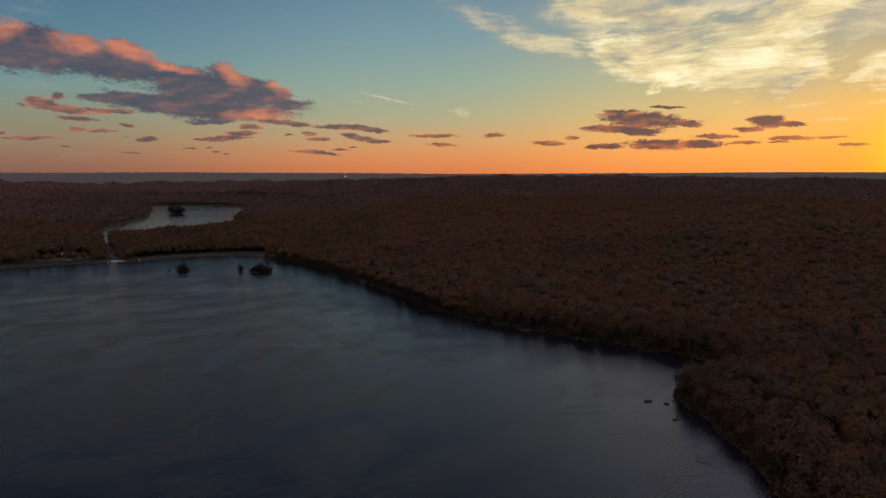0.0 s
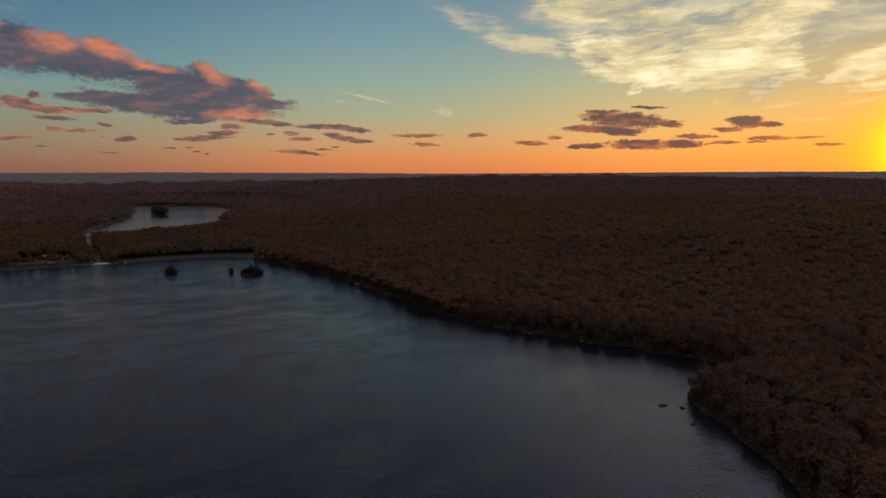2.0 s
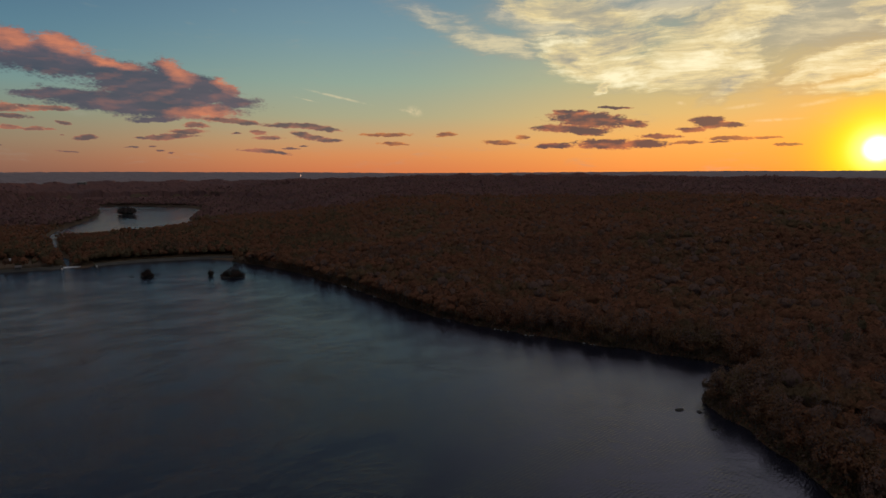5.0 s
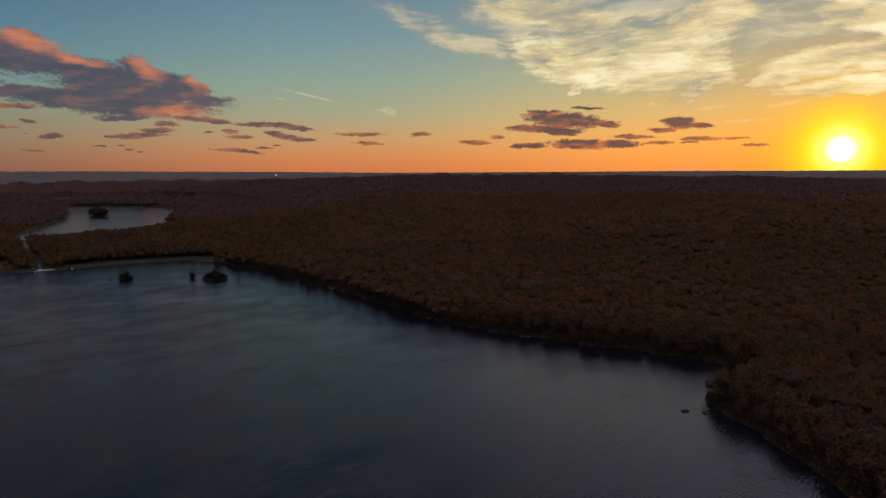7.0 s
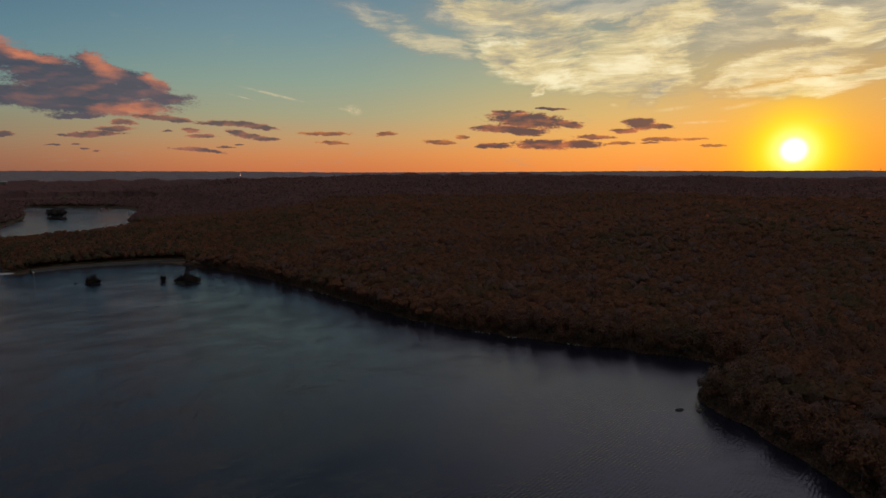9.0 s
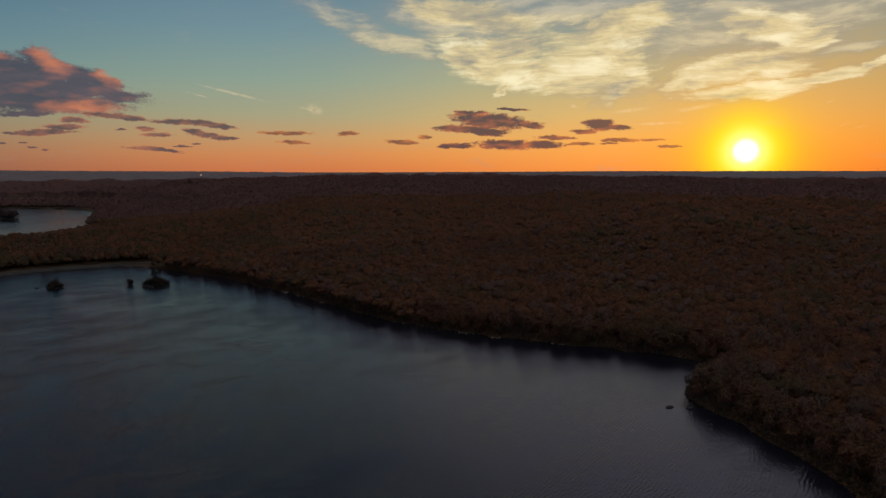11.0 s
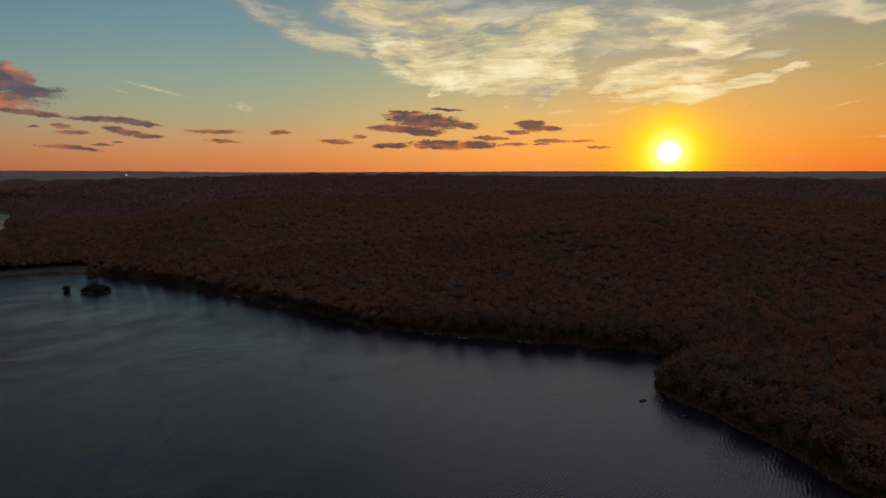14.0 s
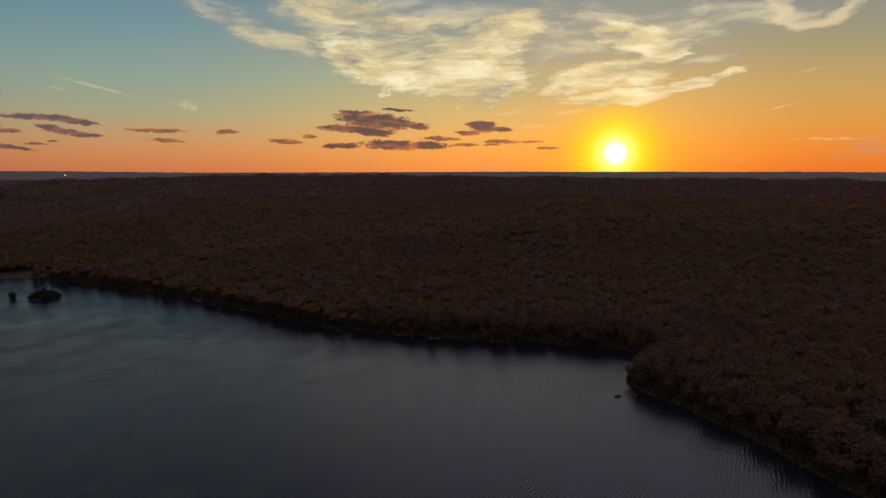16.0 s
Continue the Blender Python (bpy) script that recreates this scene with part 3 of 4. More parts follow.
def land(p, gaps=None):
    """Height of the ground."""
    d1, d2, d3 = gaps or water_gap(p)
    r = np.hypot(p[:, 0], p[:, 1])
    az = np.degrees(np.arctan2(p[:, 0], p[:, 1]))
    d = np.minimum(np.minimum(d1, d2), d3)
    away = np.clip(d / 500, 0, 1)
    away = away * away * (3 - 2 * away)
    up = 3 + 5 * waves(p, 420, 5) + 2.5 * waves(p, 130, 6) * np.where(r < 1500, 1.0, 0.3)
    # rolling ground, a long ridge, a vale behind it and the far uplands
    shelf = np.interp(az, [-45, -12, 0, 60], [12, 16, 34, 38])
    ridge = np.interp(az, [-45, -25, -12, 0, 8, 20, 35, 60], [58, 60, 61, 75, 81, 77, 68, 66])
    uplands = np.interp(az, [-45, -15, 0, 10, 30, 60], [107, 106, 94, 94, 105, 105])

    def ease(x):
        x = np.clip(x, 0, 1)
        return x * x * (3 - 2 * x)

    up += shelf * ease((r - 300) / 950)
    up += (ridge - shelf - 3) * ease((r - 1450) / 1200) * (1 + 0.03 * waves(p, 900, 9))
    up += hill(p, -1250, 1500, 300, 420, 20, 11) + hill(p, -1500, 900, 400, 300, 0, 6)
    up -= 22 * ease((r - 2750) / 500) * (1 - ease((r - 3500) / 900))
    top = ease((r - 3300) / 1350)
    far = uplands + 1.5 * waves(p, 1500, 11)
    z = 0.7 + np.clip(d, 0, 30) * 0.05 + away * up
    z = z * (1 - top) + far * top
    z = np.where(d2 < 240, np.minimum(z, FAR_LEVEL + np.where(d2 < 12, np.clip(d2 * 0.22, -3, 12), 2.6 + (d2 - 12) * 0.045)), z)
    z = np.where((d1 > 0) & (d3 < 60), np.minimum(z, -2.6 + np.clip((d3 - 5) * 0.16, -0.6, 12)), z)
    return np.where(d1 < 2.5, np.clip(d1 * 0.45, -3, 0.9), z)


def build_ground():
    az = np.radians(np.concatenate([np.arange(-50, 72, 0.27), np.arange(72, 310, 3.0)]))
    r = np.concatenate([[1.0], np.geomspace(60, 4860, 165)])
    a, rr = np.meshgrid(az, r)
    p = np.column_stack([(np.sin(a) * rr).ravel(), (np.cos(a) * rr).ravel()])
    v = np.column_stack([p, land(p)])
    k, m = len(az), len(r)
    i, j = np.meshgrid(np.arange(m - 1), np.arange(k), indexing="ij")
    j2 = (j + 1) % k
    f = np.stack([i * k + j, i * k + j2, (i + 1) * k + j2, (i + 1) * k + j], -1).reshape(-1, 4)
    ob = sheet("ground", v, f[:, ::-1], [FLOOR], True)
    tagged(ob, "brown leaf-littered ground rolling up to far ridges", "ground", kind="structure")


build_ground()


def build_water():
    for name, edge, z, grow, label in (("water_lake", LAKE_EDGE, 0.0, 5, "dark rippled lake water under a sunset sky"), ("water_far_lake", FAR_EDGE, FAR_LEVEL, 8, "pale distant lake among wooded hills")):
        bm = bmesh.new()
        c = edge.mean(0)
        nxt, prv = np.roll(edge, -1, 0), np.roll(edge, 1, 0)
        t = nxt - prv
        nrm = np.column_stack([t[:, 1], -t[:, 0]]) / np.hypot(*t.T)[:, None]
        area = np.sum(edge[:, 0] * nxt[:, 1] - nxt[:, 0] * edge[:, 1])
        out = edge + nrm * grow * (1 if area > 0 else -1)
        f = bm.faces.new([bm.verts.new((x, y, z)) for x, y in out])
        bmesh.ops.triangulate(bm, faces=[f])
        bmesh.ops.recalc_face_normals(bm, faces=bm.faces[:])
        if sum(x.normal.z for x in bm.faces) < 0:
            bmesh.ops.reverse_faces(bm, faces=bm.faces[:])
        tagged(part(name, bm, WATER if grow == 5 else FAR_WATER), label, "lake", kind="structure")
    line = dense(RIVER, False, 12, 0.8, 8)
    bm = bmesh.new()
    rows = []
    for i, q in enumerate(line):
        t = line[min(i + 1, len(line) - 1)] - line[max(i - 1, 0)]
        nrm = Vector((-t[1], t[0], 0)).normalized()
        w = 2.6 + 0.9 * math.sin(i * 0.9)
        rows.append([bm.verts.new(Vector((*q, -2.55)) + nrm * w), bm.verts.new(Vector((*q, -2.55)) - nrm * w)])
    for a, b in zip(rows[:-2], rows[1:-1]):
        bm.faces.new((a[0], a[1], b[1], b[0]))
    bmesh.ops.recalc_face_normals(bm, faces=bm.faces[:])
    if sum(x.normal.z for x in bm.faces) < 0:
        bmesh.ops.reverse_faces(bm, faces=bm.faces[:])
    tagged(part("water_river", bm, WATER), "narrow stream below the dam running to the far lake", "river", kind="structure")


build_water()

# ---------------------------------------------------------------- trees


def crown(rng, n, size, radius, height, base, lobes):
    """Sprays of leaves: bent four-cornered pieces over several rounded lobes."""
    half = (height - base) / 2
    ang = np.arange(lobes) * 6.28 / max(1, lobes - 1) + rng.uniform(-0.5, 0.5, lobes)
    dist = radius * rng.uniform(0.35, 0.6, lobes)
    dist[0] = 0.08 * radius
    lz = base + half * rng.uniform(0.75, 1.15, lobes)
    lz[0] = base + half
    lr = radius * rng.uniform(0.40, 0.56, lobes)
    lr[0] = radius * 0.95
    lh = np.minimum(half * rng.uniform(0.55, 0.8, lobes), lr * 1.2)
    lh[0] = half
    which = rng.choice(lobes, n, p=lr ** 2 / np.sum(lr ** 2))
    d = rng.normal(size=(n, 3))
    d[:, 2] = np.where(d[:, 2] < 0, d[:, 2] * 0.55, d[:, 2])
    d /= np.linalg.norm(d, axis=1)[:, None]
    fill = rng.uniform(0.80, 1.08, n)[:, None]
    c = np.column_stack([np.cos(ang[which]) * dist[which], np.sin(ang[which]) * dist[which], lz[which]]) + d * fill * np.column_stack([lr[which], lr[which], lh[which]])
    c[:, 2] = np.clip(c[:, 2], base * 0.6, height * 1.03)
    # two axes lying roughly across the outward direction
    u = np.cross(d, rng.normal(size=(n, 3)))
    u /= np.linalg.norm(u, axis=1)[:, None]
    w = np.cross(d, u) + rng.normal(0, 0.3, (n, 3))
    s = size * rng.uniform(0.6, 1.3, n)[:, None]
    fold = d * rng.uniform(-0.5, 0.1, n)[:, None]
    q = np.stack([c - u * s, c - w * s * 0.8 + fold * s, c + u * s, c + w * s * 0.8 + fold * s], 1)
    out = d * 0.75 + (0, 0, 0.6) + rng.normal(0, 0.32, d.shape)
    out /= np.linalg.norm(out, axis=1)[:, None]
    return q.reshape(-1, 3), np.arange(4 * n).reshape(-1, 4), np.repeat(out, 4, 0)


def stem(x, y, z0, z1, r0, r1, dx=0.0, dy=0.0):
    """A four-sided tapered stem as quads."""
    a = np.array([(1, 0), (0, 1), (-1, 0), (0, -1)], float)
    v = np.vstack([np.column_stack([a * r0 + (x, y), np.full(4, z0)]), np.column_stack([a * r1 + (x + dx, y + dy), np.full(4, z1)])])
    f = np.array([(i, (i + 1) % 4, 4 + (i + 1) % 4, 4 + i) for i in range(4)])
    return v, f


def cells(step, lo, hi, az0, az1, seed, jitter=0.42):
    """Uneven spots about step apart in a ring sector round the lake's viewpoint."""
    rng = np.random.default_rng(seed)
    g = np.arange(-hi, hi, step)
    x, y = np.meshgrid(g, g)
    x = x + step * 0.5 * (np.arange(len(g)) % 2)[:, None]
    p = np.column_stack([x.ravel(), y.ravel()]) + rng.uniform(-jitter, jitter, (x.size, 2)) * step
    r, a = np.hypot(*p.T), np.degrees(np.arctan2(p[:, 0], p[:, 1]))
    return p[(r > lo) & (r < hi) & (a > az0) & (a < az1)]


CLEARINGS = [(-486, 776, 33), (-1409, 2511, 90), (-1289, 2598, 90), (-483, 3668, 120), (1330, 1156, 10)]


def wooded(p, shore=0.6):
    """Spots where a tree can stand, with the ground's height there."""
    gaps = water_gap(p)
    d1, d2, d3 = gaps
    ok = (d1 > shore) & (d2 > 5) & (d3 > 6)
    ok &= to_line(p, np.array(DAM_LINE, float), False) > 16
    for x, y, r in CLEARINGS:
        ok &= np.hypot(p[:, 0] - x, p[:, 1] - y) > r
    z = land(p, gaps)
    return p[ok], z[ok], d1[ok]


def plant(name, spots, z, protos, scale, mats, seed, label):
    """Many trees joined into one piece of woodland."""
    rng = np.random.default_rng(seed)
    kind = rng.integers(0, len(protos), len(spots))
    vs, fs, ms, ns, base = [], [], [], [], 0
    for k, (v, f, mi, nr) in enumerate(protos):
        sel = np.flatnonzero(kind == k)
        if not len(sel):
            continue
        a = rng.uniform(0, 6.28, len(sel))
        s = scale[sel]
        c, sn = np.cos(a) * s, np.sin(a) * s
        stretch = s * rng.uniform(0.88, 1.14, len(sel))
        x = c[:, None] * v[:, 0] - sn[:, None] * v[:, 1] + spots[sel, 0][:, None]
        y = sn[:, None] * v[:, 0] + c[:, None] * v[:, 1] + spots[sel, 1][:, None]
        h = stretch[:, None] * v[:, 2] + z[sel][:, None] - 0.3
        vs.append(np.stack([x, y, h], -1).reshape(-1, 3))
        fs.append((f[None] + (np.arange(len(sel)) * len(v))[:, None, None] + base).reshape(-1, 4))
        ms.append(np.tile(mi, len(sel)))
        ca, sa = np.cos(a)[:, None], np.sin(a)[:, None]
        ns.append(np.stack([ca * nr[:, 0] - sa * nr[:, 1], sa * nr[:, 0] + ca * nr[:, 1], np.broadcast_to(nr[:, 2], x.shape)], -1).reshape(-1, 3))
        base += len(v) * len(sel)
    ob = sheet(name, np.vstack(vs), np.vstack(fs), mats, False, np.concatenate(ms), np.vstack(ns))
    return tagged(ob, label, "woodland", kind="stuff")


def dome(rng, radius, base, height, seg, rings):
    """The closed, lumpy mass of twigs and leaves inside a crown."""
    half = (height - base) / 2
    v, nr = [], []
    for i in range(rings):
        phi = radians(-28 + 98 * i / (rings - 1))
        for j in range(seg):
            a = 6.283 * (j + 0.5 * (i % 2)) / seg
            k = rng.uniform(0.70, 1.10)
            d = np.array([math.cos(a) * math.cos(phi), math.sin(a) * math.cos(phi), math.sin(phi)])
            v.append(d * k * (radius * 0.95, radius * 0.95, half * 0.70) + (0, 0, base + half))
            d = d * 0.65 + (0, 0, 0.65) + rng.normal(0, 0.3, 3)
            nr.append(d / np.linalg.norm(d))
    f = [(i * seg + j, i * seg + (j + 1) % seg, (i + 1) * seg + (j + 1) % seg, (i + 1) * seg + j) for i in range(rings - 1) for j in range(seg)]
    t = (rings - 1) * seg
    f += [(t, t + 1, t + 2, t + 3), (t, t + 3, t + 4, t + seg - 1)]
    if seg == 8:
        f.append((t + 4, t + 5, t + 6, t + 7))
    return np.array(v), np.array(f), np.array(nr)


def proto(rng, n, size, radius, height, trunk=True, twiggy=0.0, low=0.24, mass=None):
    """A joined tree for the woods: leaves, twigs and a stem, with the material of each piece."""
    v, f, nr = crown(rng, n, size, radius, height, height * low, 5)
    mi = (rng.random(n) < twiggy).astype(int)
    if mass:
        dv, df, dn = dome(rng, radius, height * low, height, *mass)
        f = np.vstack([f, df + len(v)])
        v, nr = np.vstack([v, dv]), np.vstack([nr, dn])
        mi = np.concatenate([mi, np.full(len(df), int(twiggy > 0.5))])
    if trunk:
        sv, sf = stem(0, 0, 0, height * 0.7, 0.26, 0.10, rng.uniform(-0.8, 0.8), rng.uniform(-0.8, 0.8))
        f = np.vstack([f, sf + len(v)])
        v = np.vstack([v, sv])
        round_stem = sv * (1, 1, 0)
        nr = np.vstack([nr, round_stem / np.linalg.norm(round_stem, axis=1)[:, None]])
        mi = np.concatenate([mi, np.full(4, 2)])
    return v, f, mi, nr


def bare(rng, n, height):
    """A leafless tree: stem, rising limbs and a thin veil of twigs."""
    v, f, nr = crown(rng, n, 0.55, 3.6, height, height * 0.3, 5)
    mi = np.ones(n, int)
    pieces = [stem(0, 0, 0, height * 0.97, 0.24, 0.05, rng.uniform(-0.8, 0.8), rng.uniform(-0.8, 0.8))]
    for k in range(7):
        a, z, r = k * 0.9 + rng.uniform(-0.3, 0.3), height * rng.uniform(0.35, 0.7), rng.uniform(1.4, 3.2)
        pieces.append(stem(0, 0, z, min(height, z + r * 1.7), 0.12, 0.03, math.cos(a) * r, math.sin(a) * r))
    for sv, sf in pieces:
        f = np.vstack([f, sf + len(v)])
        v = np.vstack([v, sv])
        side = np.tile([(1, 0, 0), (0, 1, 0), (-1, 0, 0), (0, -1, 0)], (2, 1)).astype(float)
        nr = np.vstack([nr, side])
        mi = np.concatenate([mi, np.full(4, 2)])
    return v, f, mi, nr


def build_woods():
    rng = np.random.default_rng(21)
    shares = (0.0, 0.0, 0.05, 0.15, 0.3, 0.7)
    close = [proto(rng, 200, 0.66, rng.uniform(4.4, 5.8), rng.uniform(13.5, 16.5), True, t, 0.24, (8, 4)) for t in shares]
    near = [proto(rng, 38, 1.15, rng.uniform(4.4, 5.8), rng.uniform(13.5, 16.5), True, t, 0.24, (8, 4)) for t in shares]
    mid = [proto(rng, 7, 1.9, rng.uniform(5.4, 6.6), rng.uniform(13.5, 16.5), False, t, 0.05, (6, 3)) for t in shares]
    far = [proto(rng, 3, 2.6, 8.0, rng.uniform(13.5, 16), False, t, 0.05, (6, 2)) for t in (0.0, 0.1, 0.9)]
    close += [bare(rng, 70, rng.uniform(15.5, 17.5)) for k in range(2)]
    near += [bare(rng, 22, rng.uniform(15.5, 17.5))]
    p, z, d = wooded(cells(7.6, 120, 430, -30, 68, 30))
    keep = ~near_shore(p, d)
    p, z = p[keep], z[keep]
    plant("woodland", p, z, close, rng.uniform(0.82, 1.14, len(p)), [LEAVES, TWIGS, BARK], 40, "rounded russet oak crowns of the lakeside wood")
    pines = [proto(rng, 60, 1.0, 3.2, rng.uniform(15, 19), True, 0.05, 0.12, (8, 4)) for t in range(2)]
    p, z, d = wooded(cells(21, 330, 1150, -46, 68, 36))
    keep = (waves(p, 260, 27) > 1.15) & ~near_shore(p, d)
    p, z = p[keep], z[keep]
    plant("evergreen_trees", p, z, pines, rng.uniform(0.8, 1.12, len(p)), [EVERGREEN, TWIGS, BARK], 45, "scattered dark evergreens rising among the oaks")
    p, z, d = wooded(cells(7.9, 430, 800, -46, 68, 31))
    keep = ~near_shore(p, d)
    p, z = p[keep], z[keep]
    plant("woodland", p, z, near, rng.uniform(0.78, 1.16, len(p)), [LEAVES, TWIGS, BARK], 41, "russet late autumn oak woodland covering the near slopes")
    vale = [proto(rng, 40, 1.05, rng.uniform(4.2, 5.2), rng.uniform(13, 16), False, t, 0.08, (8, 4)) for t in (0.1, 0.3, 0.5, 0.6, 0.7, 0.9)]
    p, z, d = wooded(cells(8.4, 800, 1150, -46, -6, 37))
    gap = water_gap(p)[1]
    plant("woodland", p, z, vale, rng.uniform(0.75, 1.15, len(p)) * np.where(gap < 120, 0.62, 1.0), [LEAVES, EVERGREEN], 46, "brown wood in the valley below the dam")
    p, z, d = wooded(cells(9.8, 800, 1500, -46, 68, 32))
    keep = (np.hypot(*p.T) > 1150) | (np.degrees(np.arctan2(p[:, 0], p[:, 1])) > -6)
    p, z = p[keep], z[keep]
    gap = water_gap(p)[1]
    plant("woodland", p, z, mid, rng.uniform(0.8, 1.15, len(p)) * np.where((gap < 120) & (p[:, 1] < 1400), 0.55, 1.0), [LEAVES, TWIGS], 42, "brown autumn woodland on the middle hillside")
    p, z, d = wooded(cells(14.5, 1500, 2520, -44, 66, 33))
    plant("woodland", p, z, far, rng.uniform(0.85, 1.2, len(p)), [FAR_WOODS_HAZED, TWIGS], 43, "dark distant woodland below the ridge")
    # saplings and lower boughs that close the gaps between the crowns
    az = np.radians(np.arange(-46, 68, 0.45))
    for r, low, mat in ((np.arange(300, 1500, 6.0), 7.4, LEAVES), (np.arange(1495, 2500, 12.0), 7.6, FAR_WOODS_HAZED)):
        a, rr = np.meshgrid(az, r)
        a = a + rng.uniform(-0.4, 0.4, a.shape) * radians(0.45)
        p = np.column_stack([(np.sin(a) * rr).ravel(), (np.cos(a) * rr).ravel()])
        d1, d2, d3 = water_gap(p)
        ok = (d1 > 24) & (d2 > 20) & (d3 > 16) & (to_line(p, np.array(DAM_LINE, float), False) > 30)
        for x, y, rad in CLEARINGS:
            ok &= np.hypot(p[:, 0] - x, p[:, 1] - y) > rad + 8
        v = np.column_stack([p, land(p) + rng.uniform(low, 1.5 * low, len(p)) * np.clip(np.minimum(d1 - 20, d2 - 16) / 30, 0.15, 1) * np.where((d2 < 130) & (p[:, 1] < 1400), 0.45, 1.0)])
        k, m = len(az), len(r)
        i, j = np.meshgrid(np.arange(m - 1), np.arange(k - 1), indexing="ij")
        f = np.stack([i * k + j, i * k + j + 1, (i + 1) * k + j + 1, (i + 1) * k + j], -1).reshape(-1, 4)
        f = f[ok[f].all(axis=1)]
        tagged(sheet("understorey", v, f[:, ::-1], [mat]), "brown understorey of saplings between the oaks", "woodland", kind="stuff")
    # the far ridges: uneven roofs of tree tops, then open uplands, both in haze-tinted colours
    for name, lo, hi, count, tall, mat, label in (("far_woodland", 2470, 3300, 54, 15, FAR_WOODS_HAZED, "dark wooded ridge below the horizon"), ("uplands", 3290, 4845, 70, 7, UPLANDS_HAZED, "grey-brown uplands along the horizon, haze put into their colour")):
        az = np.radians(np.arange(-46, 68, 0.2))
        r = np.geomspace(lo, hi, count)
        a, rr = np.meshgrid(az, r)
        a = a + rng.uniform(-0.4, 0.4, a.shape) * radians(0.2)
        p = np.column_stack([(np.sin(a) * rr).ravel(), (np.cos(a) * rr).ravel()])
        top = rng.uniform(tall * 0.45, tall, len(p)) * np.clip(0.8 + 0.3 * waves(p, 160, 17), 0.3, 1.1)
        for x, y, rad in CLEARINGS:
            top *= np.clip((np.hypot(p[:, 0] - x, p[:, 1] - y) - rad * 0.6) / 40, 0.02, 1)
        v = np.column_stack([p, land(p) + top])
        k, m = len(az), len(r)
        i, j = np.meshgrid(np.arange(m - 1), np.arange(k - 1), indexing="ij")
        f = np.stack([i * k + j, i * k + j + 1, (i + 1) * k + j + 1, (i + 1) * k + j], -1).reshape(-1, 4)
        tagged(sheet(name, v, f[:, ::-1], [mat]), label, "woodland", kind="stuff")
    # woods that close the lake behind the viewpoint
    ring = []
    for lo, hi, a0, a1 in ((150, 1500, 68, 180), (150, 1500, -180, -46)):
        ring.append(cells(25, lo, hi, a0, a1, 35))
    p, z, d = wooded(np.vstack(ring))
    plant("woodland", p, z, far, rng.uniform(0.9, 1.3, len(p)), [FAR_WOODS_HAZED, TWIGS], 44, "autumn woodland round the rest of the lake")


def build_undergrowth():
    """Low brush along the banks, leaning out over the water."""
    rng = np.random.default_rng(61)
    n = 42000
    e = LAKE_EDGE[(LAKE_EDGE[:, 0] > -260) & (LAKE_EDGE[:, 0] < 190) & (LAKE_EDGE[:, 1] > 130) & (LAKE_EDGE[:, 1] < 800)]
    p = e[rng.integers(0, len(e), n)] + rng.normal(0, 6.0, (n, 2))
    p, z, d = wooded(p, -0.6)
    keep = d < 14
    p, z, d = p[keep], z[keep], d[keep]
    n = len(p)
    h = rng.uniform(0, 1, n) ** 1.4 * np.clip(1.8 + d * 0.5, 1.0, 6.0) * np.clip(0.8 + 0.5 * waves(p, 30, 23), 0.3, 1.3)
    c = np.column_stack([p, np.maximum(z, 0) + 0.2 + h])
    u, w = rng.normal(size=(n, 3)), rng.normal(size=(n, 3))
    u /= np.linalg.norm(u, axis=1)[:, None]
    w /= np.linalg.norm(w, axis=1)[:, None]
    s = rng.uniform(0.35, 0.8, n)[:, None]
    q = np.stack([c - u * s, c - w * s, c + u * s, c + w * s], 1).reshape(-1, 3)
    q[:, 2] = np.maximum(q[:, 2], 0.02)
    ob = sheet("undergrowth", q, np.arange(4 * n).reshape(-1, 4), [LEAVES, TWIGS, EVERGREEN], False, rng.choice(3, n, p=(0.30, 0.30, 0.40)))
    tagged(ob, "brown brush and saplings along the lake bank", "undergrowth", kind="stuff")


def near_shore(p, d):
    """The strip along the near bank whose trees stand as things of their own."""
    return (d < 22) & (p[:, 0] > 20) & (p[:, 0] < 240) & (p[:, 1] > 150) & (p[:, 1] < 480)


